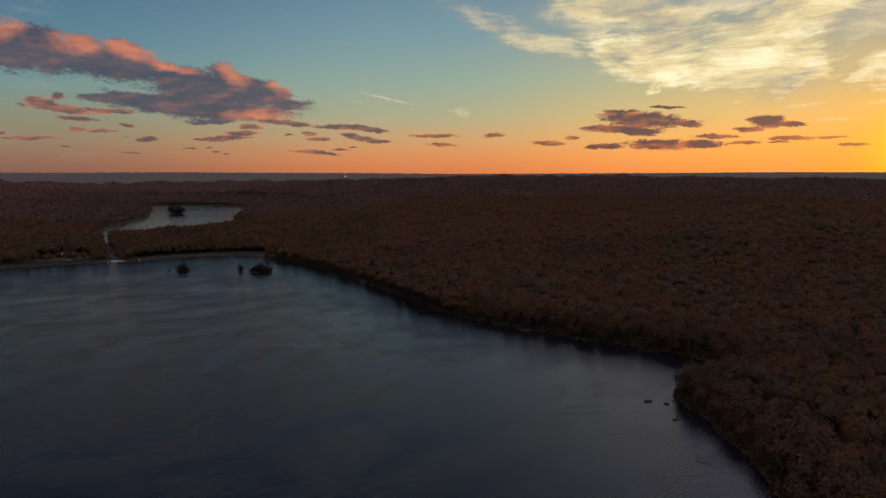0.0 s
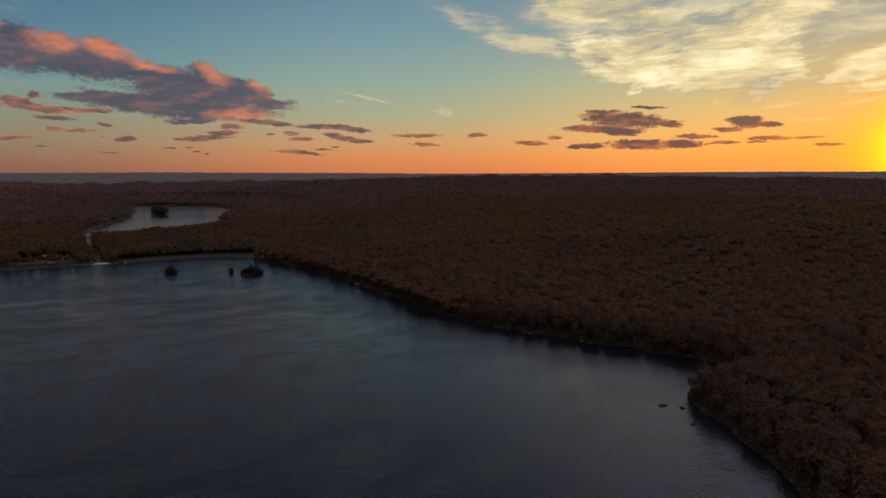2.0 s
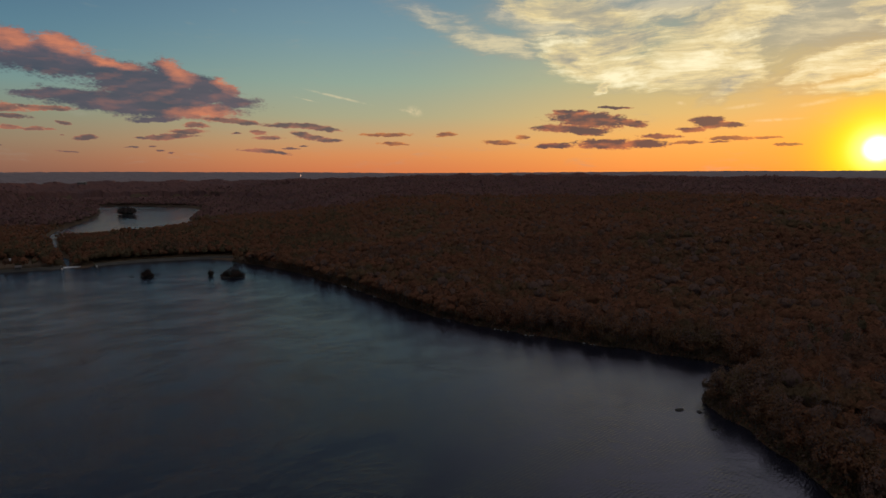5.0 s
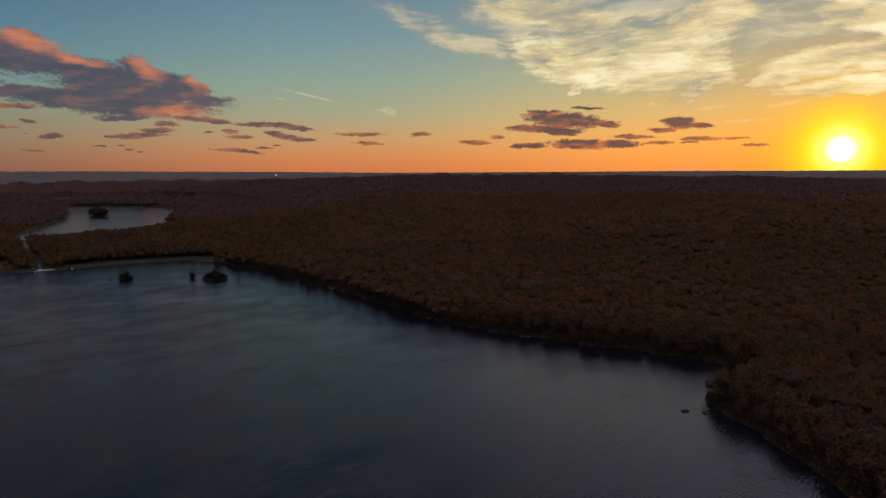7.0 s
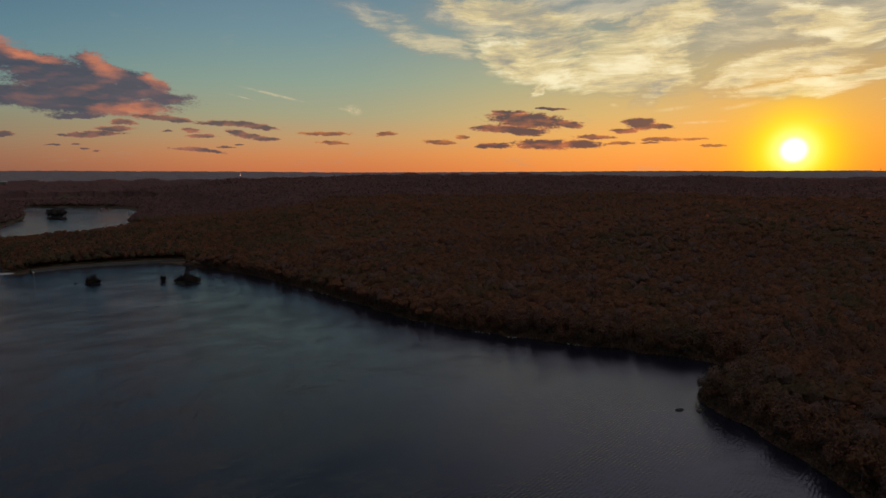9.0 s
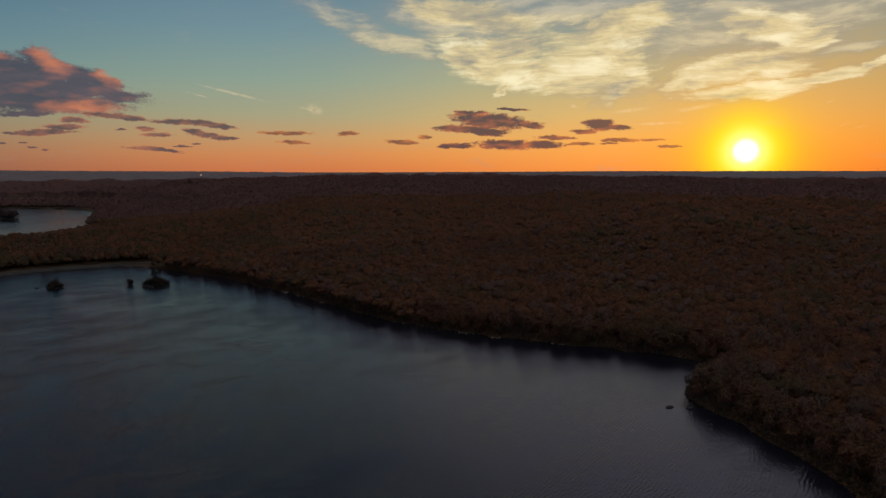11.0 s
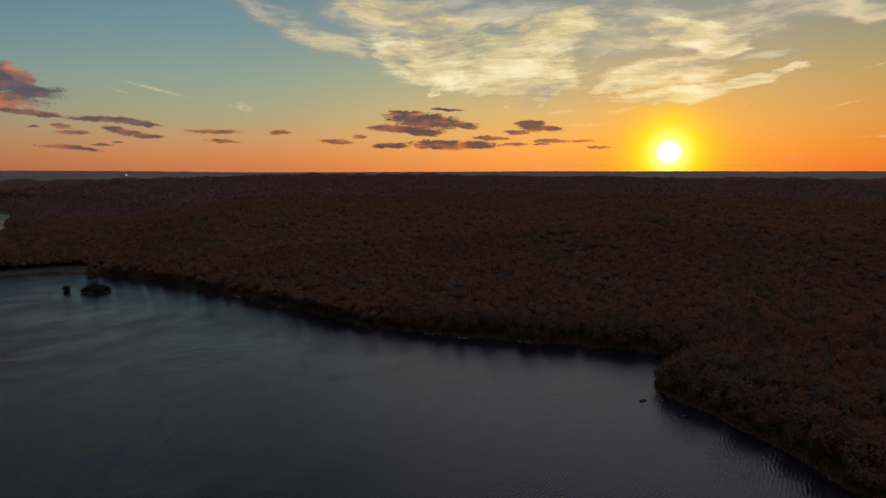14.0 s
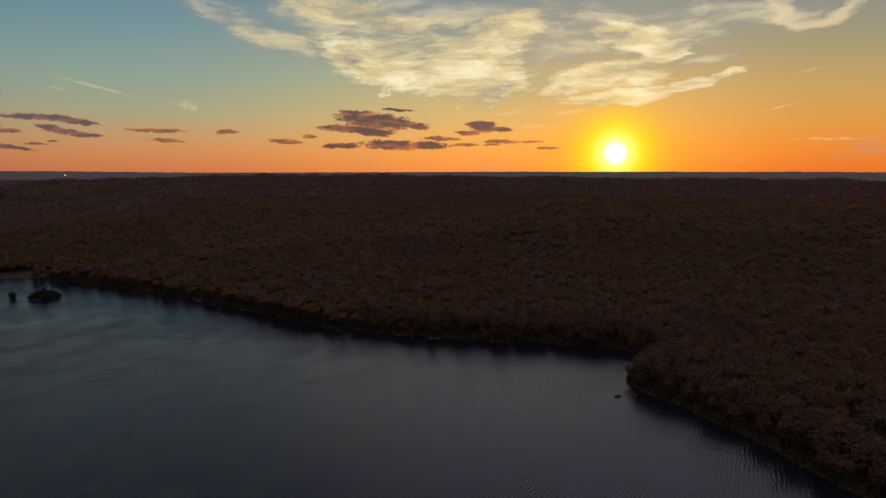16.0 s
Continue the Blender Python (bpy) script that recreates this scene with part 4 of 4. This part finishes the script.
def make_tree(rng, height, radius, leafy, sprays):
    """One tree: trunk, limbs and a crown of many small sprays."""
    tree = new("tree")
    bm = bmesh.new()
    lean = Vector((rng.uniform(-0.6, 0.6), rng.uniform(-0.6, 0.6), 0))
    a, rad = Vector((0, 0, -0.4)), height * 0.016
    for k in range(4):
        b = lean * ((k + 1) / 4) + Vector((rng.uniform(-0.2, 0.2), rng.uniform(-0.2, 0.2), height * 0.78 * (k + 1) / 4))
        rod(bm, a, b, rad, rad * 0.75, 7)
        a, rad = b, rad * 0.75
    part("trunk", bm, BARK, tree)
    for k in range(6):
        bm = bmesh.new()
        t = rng.uniform(0.32, 0.72)
        a = lean * t + Vector((0, 0, height * t))
        ang = k * 1.047 + rng.uniform(-0.4, 0.4)
        reach = radius * rng.uniform(0.55, 0.85)
        b = a + Vector((math.cos(ang) * reach * 0.5, math.sin(ang) * reach * 0.5, reach * rng.uniform(0.3, 0.7)))
        c = b + Vector((math.cos(ang + 0.3) * reach * 0.5, math.sin(ang + 0.3) * reach * 0.5, reach * rng.uniform(0.3, 0.7)))
        rod(bm, a, b, height * 0.006, height * 0.004, 5)
        rod(bm, b, c, height * 0.004, height * 0.0015, 5)
        rod(bm, b, b + Vector((math.cos(ang - 0.7), math.sin(ang - 0.7), 0.8)) * reach * 0.4, height * 0.003, height * 0.001, 4)
        part("limb", bm, BARK, tree)
    v, f, nr = crown(rng, sprays, 0.52, radius, height, height * 0.10, 8)
    mi = (rng.random(len(f)) > leafy).astype(int)
    ob = sheet("crown", v, f, [LEAVES, TWIGS], False, mi, nr)
    ob.parent = tree
    return tree


def build_shore_trees():
    rng = np.random.default_rng(55)
    labels = ["russet-leaved oak tree on the lake bank", "half-bare autumn tree at the water's edge", "bare grey-twigged tree on the lake bank"]
    kinds = []
    for k in range(7):
        leafy = (0.9, 0.8, 0.9, 0.5, 0.4, 0.12, 0.85)[k]
        t = make_tree(rng, rng.uniform(13, 16.5), rng.uniform(3.8, 5.2), leafy, 560)
        kinds.append(tagged(t, labels[0 if leafy > 0.7 else 1 if leafy > 0.3 else 2], "tree", "trees along the bank"))
    p, z, d = wooded(cells(6.6, 120, 560, -10, 60, 34), 0.5)
    keep = near_shore(p, d)
    p, z, d = p[keep], z[keep], d[keep]
    used = set()
    for (x, y), h, gap in zip(p, z, d):
        k = int(rng.integers(0, 7))
        s = rng.uniform(0.78, 1.12) * (0.7 if gap < 4 else 1)
        m = pose(x, y, h, 0, 0, rng.uniform(0, 360))
        if k in used:
            t = copy_thing(kinds[k], m)
        else:
            used.add(k)
            t = kinds[k]
            t.matrix_basis = m
        t.scale = (s, s, s * rng.uniform(0.92, 1.1))


build_woods()
build_undergrowth()
build_shore_trees()

# ---------------------------------------------------------------- rocks and islets


def stone_mesh(rng, mat, flat=0.6):
    """A weathered boulder."""
    bm = bmesh.new()
    bmesh.ops.create_icosphere(bm, subdivisions=2, radius=1.0)
    o = Vector((rng.uniform(0, 50), rng.uniform(0, 50), rng.uniform(0, 50)))
    for v in bm.verts:
        k = 1 + 0.45 * noise.noise(v.co * 1.1 + o) + 0.12 * noise.noise(v.co * 3 + o)
        v.co = Vector((v.co.x * k, v.co.y * k, v.co.z * k * flat))
    me = bpy.data.meshes.new("boulder")
    bm.to_mesh(me)
    bm.free()
    me.materials.append(mat)
    return me


def ground_at(x, y):
    return float(land(np.array([[x, y]], float))[0])


def build_rocks():
    rng = np.random.default_rng(71)
    dark = [stone_mesh(rng, DARK_STONE, 0.55) for _ in range(4)]
    pale = [stone_mesh(rng, STONE, 0.7) for _ in range(5)]
    for x, y, sx, sy, turn in ((99.5, 283.4, 2.3, 1.3, 10), (107.2, 280.6, 1.7, 1.1, 60), (104.4, 261.7, 1.6, 0.7, 5), (106.3, 265.5, 0.7, 0.5, 40), (111.5, 284.2, 0.5, 0.4, 0), (-309, 681, 2.2, 1.4, 20)):
        ob = new("rock", dark[int(rng.integers(0, 4))])
        ob.matrix_basis = pose(x, y, 0.1, 0, 0, turn) @ Matrix.Diagonal((sx, sy, min(sx, sy) * 0.8, 1))
        tagged(ob, "dark wet boulder standing out of the lake", "rock", "rocks in the shallows")
    # pale runs where waves have bared the stones
    for cx, cy, count, size in ((40, 432, 6, 0.8), (53, 422, 5, 0.8), (-80, 606, 6, 0.9), (-72, 594, 5, 0.8), (-3, 472, 4, 0.7), (112, 299, 2, 1.1), (-50, 556, 4, 0.8), (95, 390, 3, 0.7)):
        for k in range(count):
            q = LAKE_EDGE[np.argsort(np.hypot(LAKE_EDGE[:, 0] - cx, LAKE_EDGE[:, 1] - cy))[:3]]
            w = rng.dirichlet((1, 1, 1))
            x, y = (q * w[:, None]).sum(0) + rng.normal(0, 0.5, 2) - np.array([0.5, 0.6])
            s = size * rng.uniform(0.45, 1.0)
            ob = new("boulder", pale[int(rng.integers(0, 5))])
            ob.matrix_basis = pose(x, y, 0.12, 0, 0, rng.uniform(0, 360)) @ Matrix.Diagonal((s * rng.uniform(1, 1.7), s, s, 1))
            tagged(ob, "pale washed boulder at the foot of the bank", "boulder", "boulders along the bank")
    # boulders washed clean along the bank, in loose runs
    edge = LAKE_EDGE
    for k in range(150):
        x, y = edge[int(rng.integers(0, len(edge)))]
        if not (-240 < x < 175 and 160 < y < 790):
            continue
        if waves(np.array([[x, y]]), 45, 19)[0] < 0.1:
            continue
        s = rng.uniform(0.35, 0.95)
        ob = new("boulder", pale[int(rng.integers(0, 5))])
        ob.matrix_basis = pose(x + rng.normal(0, 0.6), y + rng.normal(0, 0.6), 0.05, 0, 0, rng.uniform(0, 360)) @ Matrix.Diagonal((s * rng.uniform(1, 1.6), s, s, 1))
        tagged(ob, "pale washed boulder at the foot of the bank", "boulder", "boulders along the bank")


def islet(x, y, rx, ry, seed, label):
    """A low stony hump in the lake."""
    rng = np.random.default_rng(seed)
    bm = bmesh.new()
    bmesh.ops.create_icosphere(bm, subdivisions=3, radius=1.0)
    o = Vector((seed, 2.0 * seed, 0))
    for v in bm.verts:
        k = 1 + 0.3 * noise.noise(v.co * 1.7 + o)
        v.co = Vector((v.co.x * k * rx, v.co.y * k * ry, v.co.z * k * 1.0 - 0.1 + 0.25 * noise.noise(v.co * 4 + o)))
    ob = part("islet", bm, DARK_STONE)
    ob.location = (x, y, 0)
    return tagged(ob, label, "islet")


def make_shrub(rng, height, radius, n, mat_share):
    """A many-stemmed waterside bush."""
    bush = new("shrub")
    for k in range(4):
        bm = bmesh.new()
        a = k * 1.57 + rng.uniform(-0.5, 0.5)
        top = Vector((math.cos(a) * radius * 0.5, math.sin(a) * radius * 0.5, height * 0.75))
        rod(bm, (math.cos(a) * 0.15, math.sin(a) * 0.15, -0.4), top * 0.55, 0.10, 0.07, 5)
        rod(bm, top * 0.55, top, 0.07, 0.03, 5)
        part("stem", bm, BARK, bush)
    v, f, nr = crown(rng, n, 0.30, radius * 0.92, height * 0.92, 0.0, 9)
    ob = sheet("crown", v, f, [LEAVES, THICKET, TWIGS], False, rng.choice(3, len(f), p=mat_share), nr)
    ob.parent = bush
    # long bare shoots that stand out of the leaves
    k = 200
    d = rng.normal(size=(k, 3)) * (1.0, 1.0, 0.15) + (0, 0, 0.8)
    d /= np.linalg.norm(d, axis=1)[:, None]
    tip = d * rng.uniform(0.85, 1.12, k)[:, None] * (radius * 1.1, radius * 1.1, height)
    tip[:, 2] = np.maximum(tip[:, 2], 0.3)
    side = np.cross(d, rng.normal(size=(k, 3)))
    side /= np.linalg.norm(side, axis=1)[:, None] / 0.07
    root = tip * (0.3, 0.3, 0.25)
    q = np.stack([root - side, root + side, tip + side * 0.5, tip - side * 0.5], 1).reshape(-1, 3)
    ob = sheet("shoots", q, np.arange(4 * k).reshape(-1, 4), [THICKET])
    ob.parent = bush
    return bush


def build_islets():
    rng = np.random.default_rng(81)
    bushes = [make_shrub(rng, h, r, n, m) for h, r, n, m in ((7.6, 4.3, 620, (0.12, 0.68, 0.20)), (9.6, 3.1, 420, (0.1, 0.6, 0.3)), (5.0, 3.8, 480, (0.1, 0.6, 0.3)))]
    for b in bushes:
        tagged(b, "dark tangled shrub growing on a lake islet", "shrub", "shrubs on the islets")
    used = set()
    spots = []
    for x, y, rx, ry, seed, label, places in (
        (-203, 672, 12.5, 7, 5, "largest stony islet overgrown with dark shrubs", [(-8, 1, 0, 0.8), (-4.5, -2, 1, 0.85), (-1, 2, 1, 1.1), (1.5, -2, 0, 1.0), (3.2, 2.4, 1, 0.9), (4, 1.5, 0, 1.05), (7.5, -0.5, 0, 0.8), (10, 1, 2, 0.8), (-10.5, 0, 2, 0.8), (0, -5, 2, 0.8), (5.5, -4, 2, 0.8)]),
        (-294, 681, 7.5, 5, 9, "small stony islet with a round thicket", [(-2.5, 0, 0, 0.95), (1, 1, 1, 0.95), (-1.2, 1.6, 1, 0.8), (3, -1, 0, 0.9), (-0.5, -2.6, 2, 0.9), (5.5, 0.5, 2, 0.7), (-5, 0.8, 2, 0.7)]),
        (-229, 683, 3.0, 2.4, 14, "tiny rock islet with one bush", [(0, 0, 0, 0.85), (1.3, -0.8, 2, 0.6)]),
    ):
        islet(x, y, rx, ry, seed, label)
        spots += [(x + dx, y + dy, k, s) for dx, dy, k, s in places]
    for x, y, k, s in spots:
        m = pose(x, y, 0.45, 0, 0, rng.uniform(0, 360))
        if k in used:
            b = copy_thing(bushes[k], m)
        else:
            used.add(k)
            b = bushes[k]
            b.matrix_basis = m
        b.scale = (s, s, s * rng.uniform(0.9, 1.15))
    # the wooded island of the far lake
    ob = islet(-739, 1692, 24, 19, 23, "low island in the far lake")
    ob.location.z, ob.scale.z = FAR_LEVEL, 1.6
    trees = [proto(np.random.default_rng(90 + k), 40, 1.5, 4.6, 15, True, 0.1, 0.02, (8, 4)) for k in range(3)]
    a, q = rng.uniform(0, 6.28, 46), np.sqrt(rng.uniform(0, 1, 46))
    p = np.column_stack([-739 + np.cos(a) * q * 20, 1692 + np.sin(a) * q * 15])
    plant("island_grove", p, np.full(46, FAR_LEVEL + 0.9), trees, rng.uniform(1.15, 1.4, 46), [THICKET, TWIGS, BARK], 91, "dark round grove covering the far lake's island")


# ---------------------------------------------------------------- the dam and its buildings


def sweep(bm, line, profile, lo=0, hi=None):
    """A profile (across, up) drawn along a line on the plan."""
    rings = []
    pts = line[lo:hi]
    for i, q in enumerate(pts):
        t = pts[min(i + 1, len(pts) - 1)] - pts[max(i - 1, 0)]
        side = Vector((t[1], -t[0], 0)).normalized()
        rings.append([bm.verts.new(Vector((*q, 0)) + side * u + Vector((0, 0, v))) for u, v in profile])
    k = len(profile)
    for a, b in zip(rings[:-1], rings[1:]):
        for j in range(k):
            bm.faces.new((a[j], a[(j + 1) % k], b[(j + 1) % k], b[j]))
    bm.faces.new(rings[0])
    bm.faces.new(rings[-1][::-1])
    bmesh.ops.recalc_face_normals(bm, faces=bm.faces[:])


def build_dam():
    line = dense(DAM_LINE, False, 10, 0.0, 2)
    gap = int(np.argmin(np.hypot(line[:, 0] + 403, line[:, 1] - 750)))
    dam = tagged(new("dam"), "long grassed earth dam faced with grey stone", "dam", kind="structure")
    for lo, hi in ((0, gap), (gap + 2, None)):
        bm = bmesh.new()
        sweep(bm, line, [(-20, -3.5), (-9, 2.6), (-2.8, 2.6), (-2.8, -3.5)], lo, hi)
        part("embankment", bm, GRASS, dam)
        bm = bmesh.new()
        sweep(bm, line, [(-2.8, 2.4), (1.5, -2.5), (1.5, -3.2), (-2.8, -3.2)], lo, hi)
        part("stone_facing", bm, RIPRAP, dam, "sloping face of grey rubble stone")
        bm = bmesh.new()
        sweep(bm, line, [(-3.3, 2.5), (-3.3, 3.2), (-2.7, 3.2), (-2.7, 2.3)], lo, hi)
        part("parapet", bm, MASONRY, dam, "low masonry parapet along the crest")
    # the overflow in the gap
    a, b = Vector((*line[gap - 1], 0)), Vector((*line[gap + 2], 0))
    along = (b - a).normalized()
    turn = math.degrees(math.atan2(along.y, along.x))
    w = (b - a).length
    spill = tagged(new("spillway"), "pale concrete overflow with white running water", "spillway", kind="structure")
    spill.matrix_basis = pose(a.x, a.y, 0, 0, 0, turn)
    bm = bmesh.new()
    box(bm, -0.5, w + 0.5, -0.2, 2.4, -3.4, -0.12, 0.1)
    part("weir", bm, CONCRETE, spill)
    for x in (-1.6, w + 0.2):
        bm = bmesh.new()
        box(bm, x, x + 1.4, -5, 34, -3.4, 0.9, 0.12)
        part("wing_wall", bm, CONCRETE, spill, "pale concrete wing wall")
    bm = bmesh.new()
    k = 12
    rows = [[bm.verts.new((w * i / k, 2.4 + 5.5 * j, -0.10 - (0.0 if j == 0 else 0.36 * j) + 0.05 * math.sin(i * 2.1 + j * 1.7))) for i in range(k + 1)] for j in range(7)]
    for r0, r1 in zip(rows[:-1], rows[1:]):
        for i in range(k):
            bm.faces.new((r0[i], r0[i + 1], r1[i + 1], r1[i]))
    part("cascade", bm, FOAM, spill, "white water sliding down the apron")


def gabled(name, x, y, z, turn, lx, ly, wall_h, roof_h, wall_mat, roof_mat, label, category, windows=3):
    """A small building: walls, two roof slopes, door, windows with frames."""
    house = tagged(new(name), label, category)
    house.matrix_basis = pose(x, y, z, 0, 0, turn)
    bm = bmesh.new()
    sec = [(-ly / 2, -0.5), (ly / 2, -0.5), (ly / 2, wall_h), (0, wall_h + roof_h), (-ly / 2, wall_h)]
    ends = [[bm.verts.new((s * lx / 2, u, v)) for u, v in sec] for s in (-1, 1)]
    for j in range(5):
        bm.faces.new((ends[0][j], ends[0][(j + 1) % 5], ends[1][(j + 1) % 5], ends[1][j]))
    bm.faces.new(ends[0])
    bm.faces.new(ends[1][::-1])
    bmesh.ops.recalc_face_normals(bm, faces=bm.faces[:])
    part("wall", bm, wall_mat, house)
    for s in (-1, 1):
        bm = bmesh.new()
        e = 0.6
        drop = roof_h * e / (ly / 2)
        q = [(0, wall_h + roof_h + 0.02), (s * (ly / 2 + e), wall_h - drop + 0.02), (s * (ly / 2 + e), wall_h - drop + 0.24), (0, wall_h + roof_h + 0.24)]
        r = [[bm.verts.new((t * (lx / 2 + e), u, v)) for u, v in q] for t in (-1, 1)]
        for j in range(4):
            bm.faces.new((r[0][j], r[0][(j + 1) % 4], r[1][(j + 1) % 4], r[1][j]))
        bm.faces.new(r[0])
        bm.faces.new(r[1][::-1])
        bmesh.ops.recalc_face_normals(bm, faces=bm.faces[:])
        part("roof_slope", bm, roof_mat, house)
    for k in range(windows):
        wx = -lx / 2 + lx * (k + 0.5) / windows
        if k == windows // 2:
            bm = bmesh.new()
            box(bm, wx - 0.5, wx + 0.5, -ly / 2 - 0.06, -ly / 2 + 0.02, 0, 2.05, 0.02)
            part("door", bm, SLATE, house, "dark plank door")
            continue
        bm = bmesh.new()
        box(bm, wx - 0.6, wx + 0.6, -ly / 2 - 0.05, -ly / 2 + 0.02, wall_h * 0.35, wall_h * 0.8, 0.02)
        win = part("window", bm, WALLING, house)
        bm = bmesh.new()
        box(bm, wx - 0.5, wx + 0.5, -ly / 2 - 0.07, -ly / 2 - 0.03, wall_h * 0.35 + 0.1, wall_h * 0.8 - 0.1)
        part("pane", bm, GLASS, win)
    return house


def build_buildings():
    tower = gabled("gatehouse", -453, 732, 0.8, 24, 5.5, 5.0, 4.2, 1.8, MASONRY, SLATE, "small square stone gatehouse at the dam's edge", "gatehouse", 3)
    bm = bmesh.new()
    box(bm, -3.4, 3.4, -3.2, 3.2, -5.5, -0.4, 0.15)
    part("base", bm, MASONRY, tower, "stone base standing in the water")
    gabled("pump_house", -486, 781, ground_at(-486, 781), 22, 18, 9, 3.6, 2.6, WALLING, ROOFING, "pale-roofed low building below the dam", "building", 5)
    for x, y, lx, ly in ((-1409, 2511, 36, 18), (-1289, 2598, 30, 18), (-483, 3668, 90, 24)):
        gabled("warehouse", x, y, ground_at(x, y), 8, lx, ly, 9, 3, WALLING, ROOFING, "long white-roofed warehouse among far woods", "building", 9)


def mast(name, x, y, height, half, label, lamp=None, arms=()):
    """A lattice mast: legs, rings, diagonal braces, cross-arms and a lamp."""
    m = tagged(new(name), label, "mast")
    m.location = (x, y, ground_at(x, y) - 0.5)
    legs = [(-1, -1), (1, -1), (1, 1), (-1, 1)]
    for sx, sy in legs:
        bm = bmesh.new()
        rod(bm, (sx * half, sy * half, 0), (sx * half * 0.22, sy * half * 0.22, height), 0.22, 0.14, 5)
        part("leg", bm, STEEL, m)
    n = 7
    for k in range(n):
        z0, z1 = height * k / n, height * (k + 1) / n
        w0, w1 = half * (1 - 0.78 * k / n), half * (1 - 0.78 * (k + 1) / n)
        bm = bmesh.new()
        for i in range(4):
            (ax, ay), (bx, by) = legs[i], legs[(i + 1) % 4]
            rod(bm, (ax * w0, ay * w0, z0), (bx * w1, by * w1, z1), 0.08, 0.08, 4)
            rod(bm, (ax * w1, ay * w1, z1), (bx * w1, by * w1, z1), 0.08, 0.08, 4)
        part("bracing", bm, STEEL, m)
    for z, reach in arms:
        bm = bmesh.new()
        rod(bm, (-reach, reach * 0.4, z), (reach, -reach * 0.4, z), 0.25, 0.25, 5)
        rod(bm, (-reach, reach * 0.4, z), (0, 0, z + 2.5), 0.1, 0.1, 4)
        rod(bm, (reach, -reach * 0.4, z), (0, 0, z + 2.5), 0.1, 0.1, 4)
        part("cross_arm", bm, STEEL, m)
    if lamp:
        bm = bmesh.new()
        bmesh.ops.create_uvsphere(bm, u_segments=12, v_segments=8, radius=lamp, matrix=pose(0, 0, height + lamp))
        part("lamp", bm, LAMP, m, "glowing warm-white beacon lamp")
    return m


def build_masts():
    mast("pylon", 1330, 1156, 46, 3.2, "steel lattice pylon above the woods", None, ((36, 7), (42, 5.5)))
    for x, y, h in ((3209, 3251, 24), (3379, 3065, 20), (880, 4548, 22)):
        mast("radio_mast", x, y, h, 1.8, "tiny steel radio mast on the far skyline")
    x, y = -579, 3654
    mast("beacon_mast", x, y, max(12.0, 86.5 - ground_at(x, y)), 2.0, "distant steel mast with a lit beacon", 2.1)


build_rocks()
build_islets()
build_dam()
build_buildings()
build_masts()
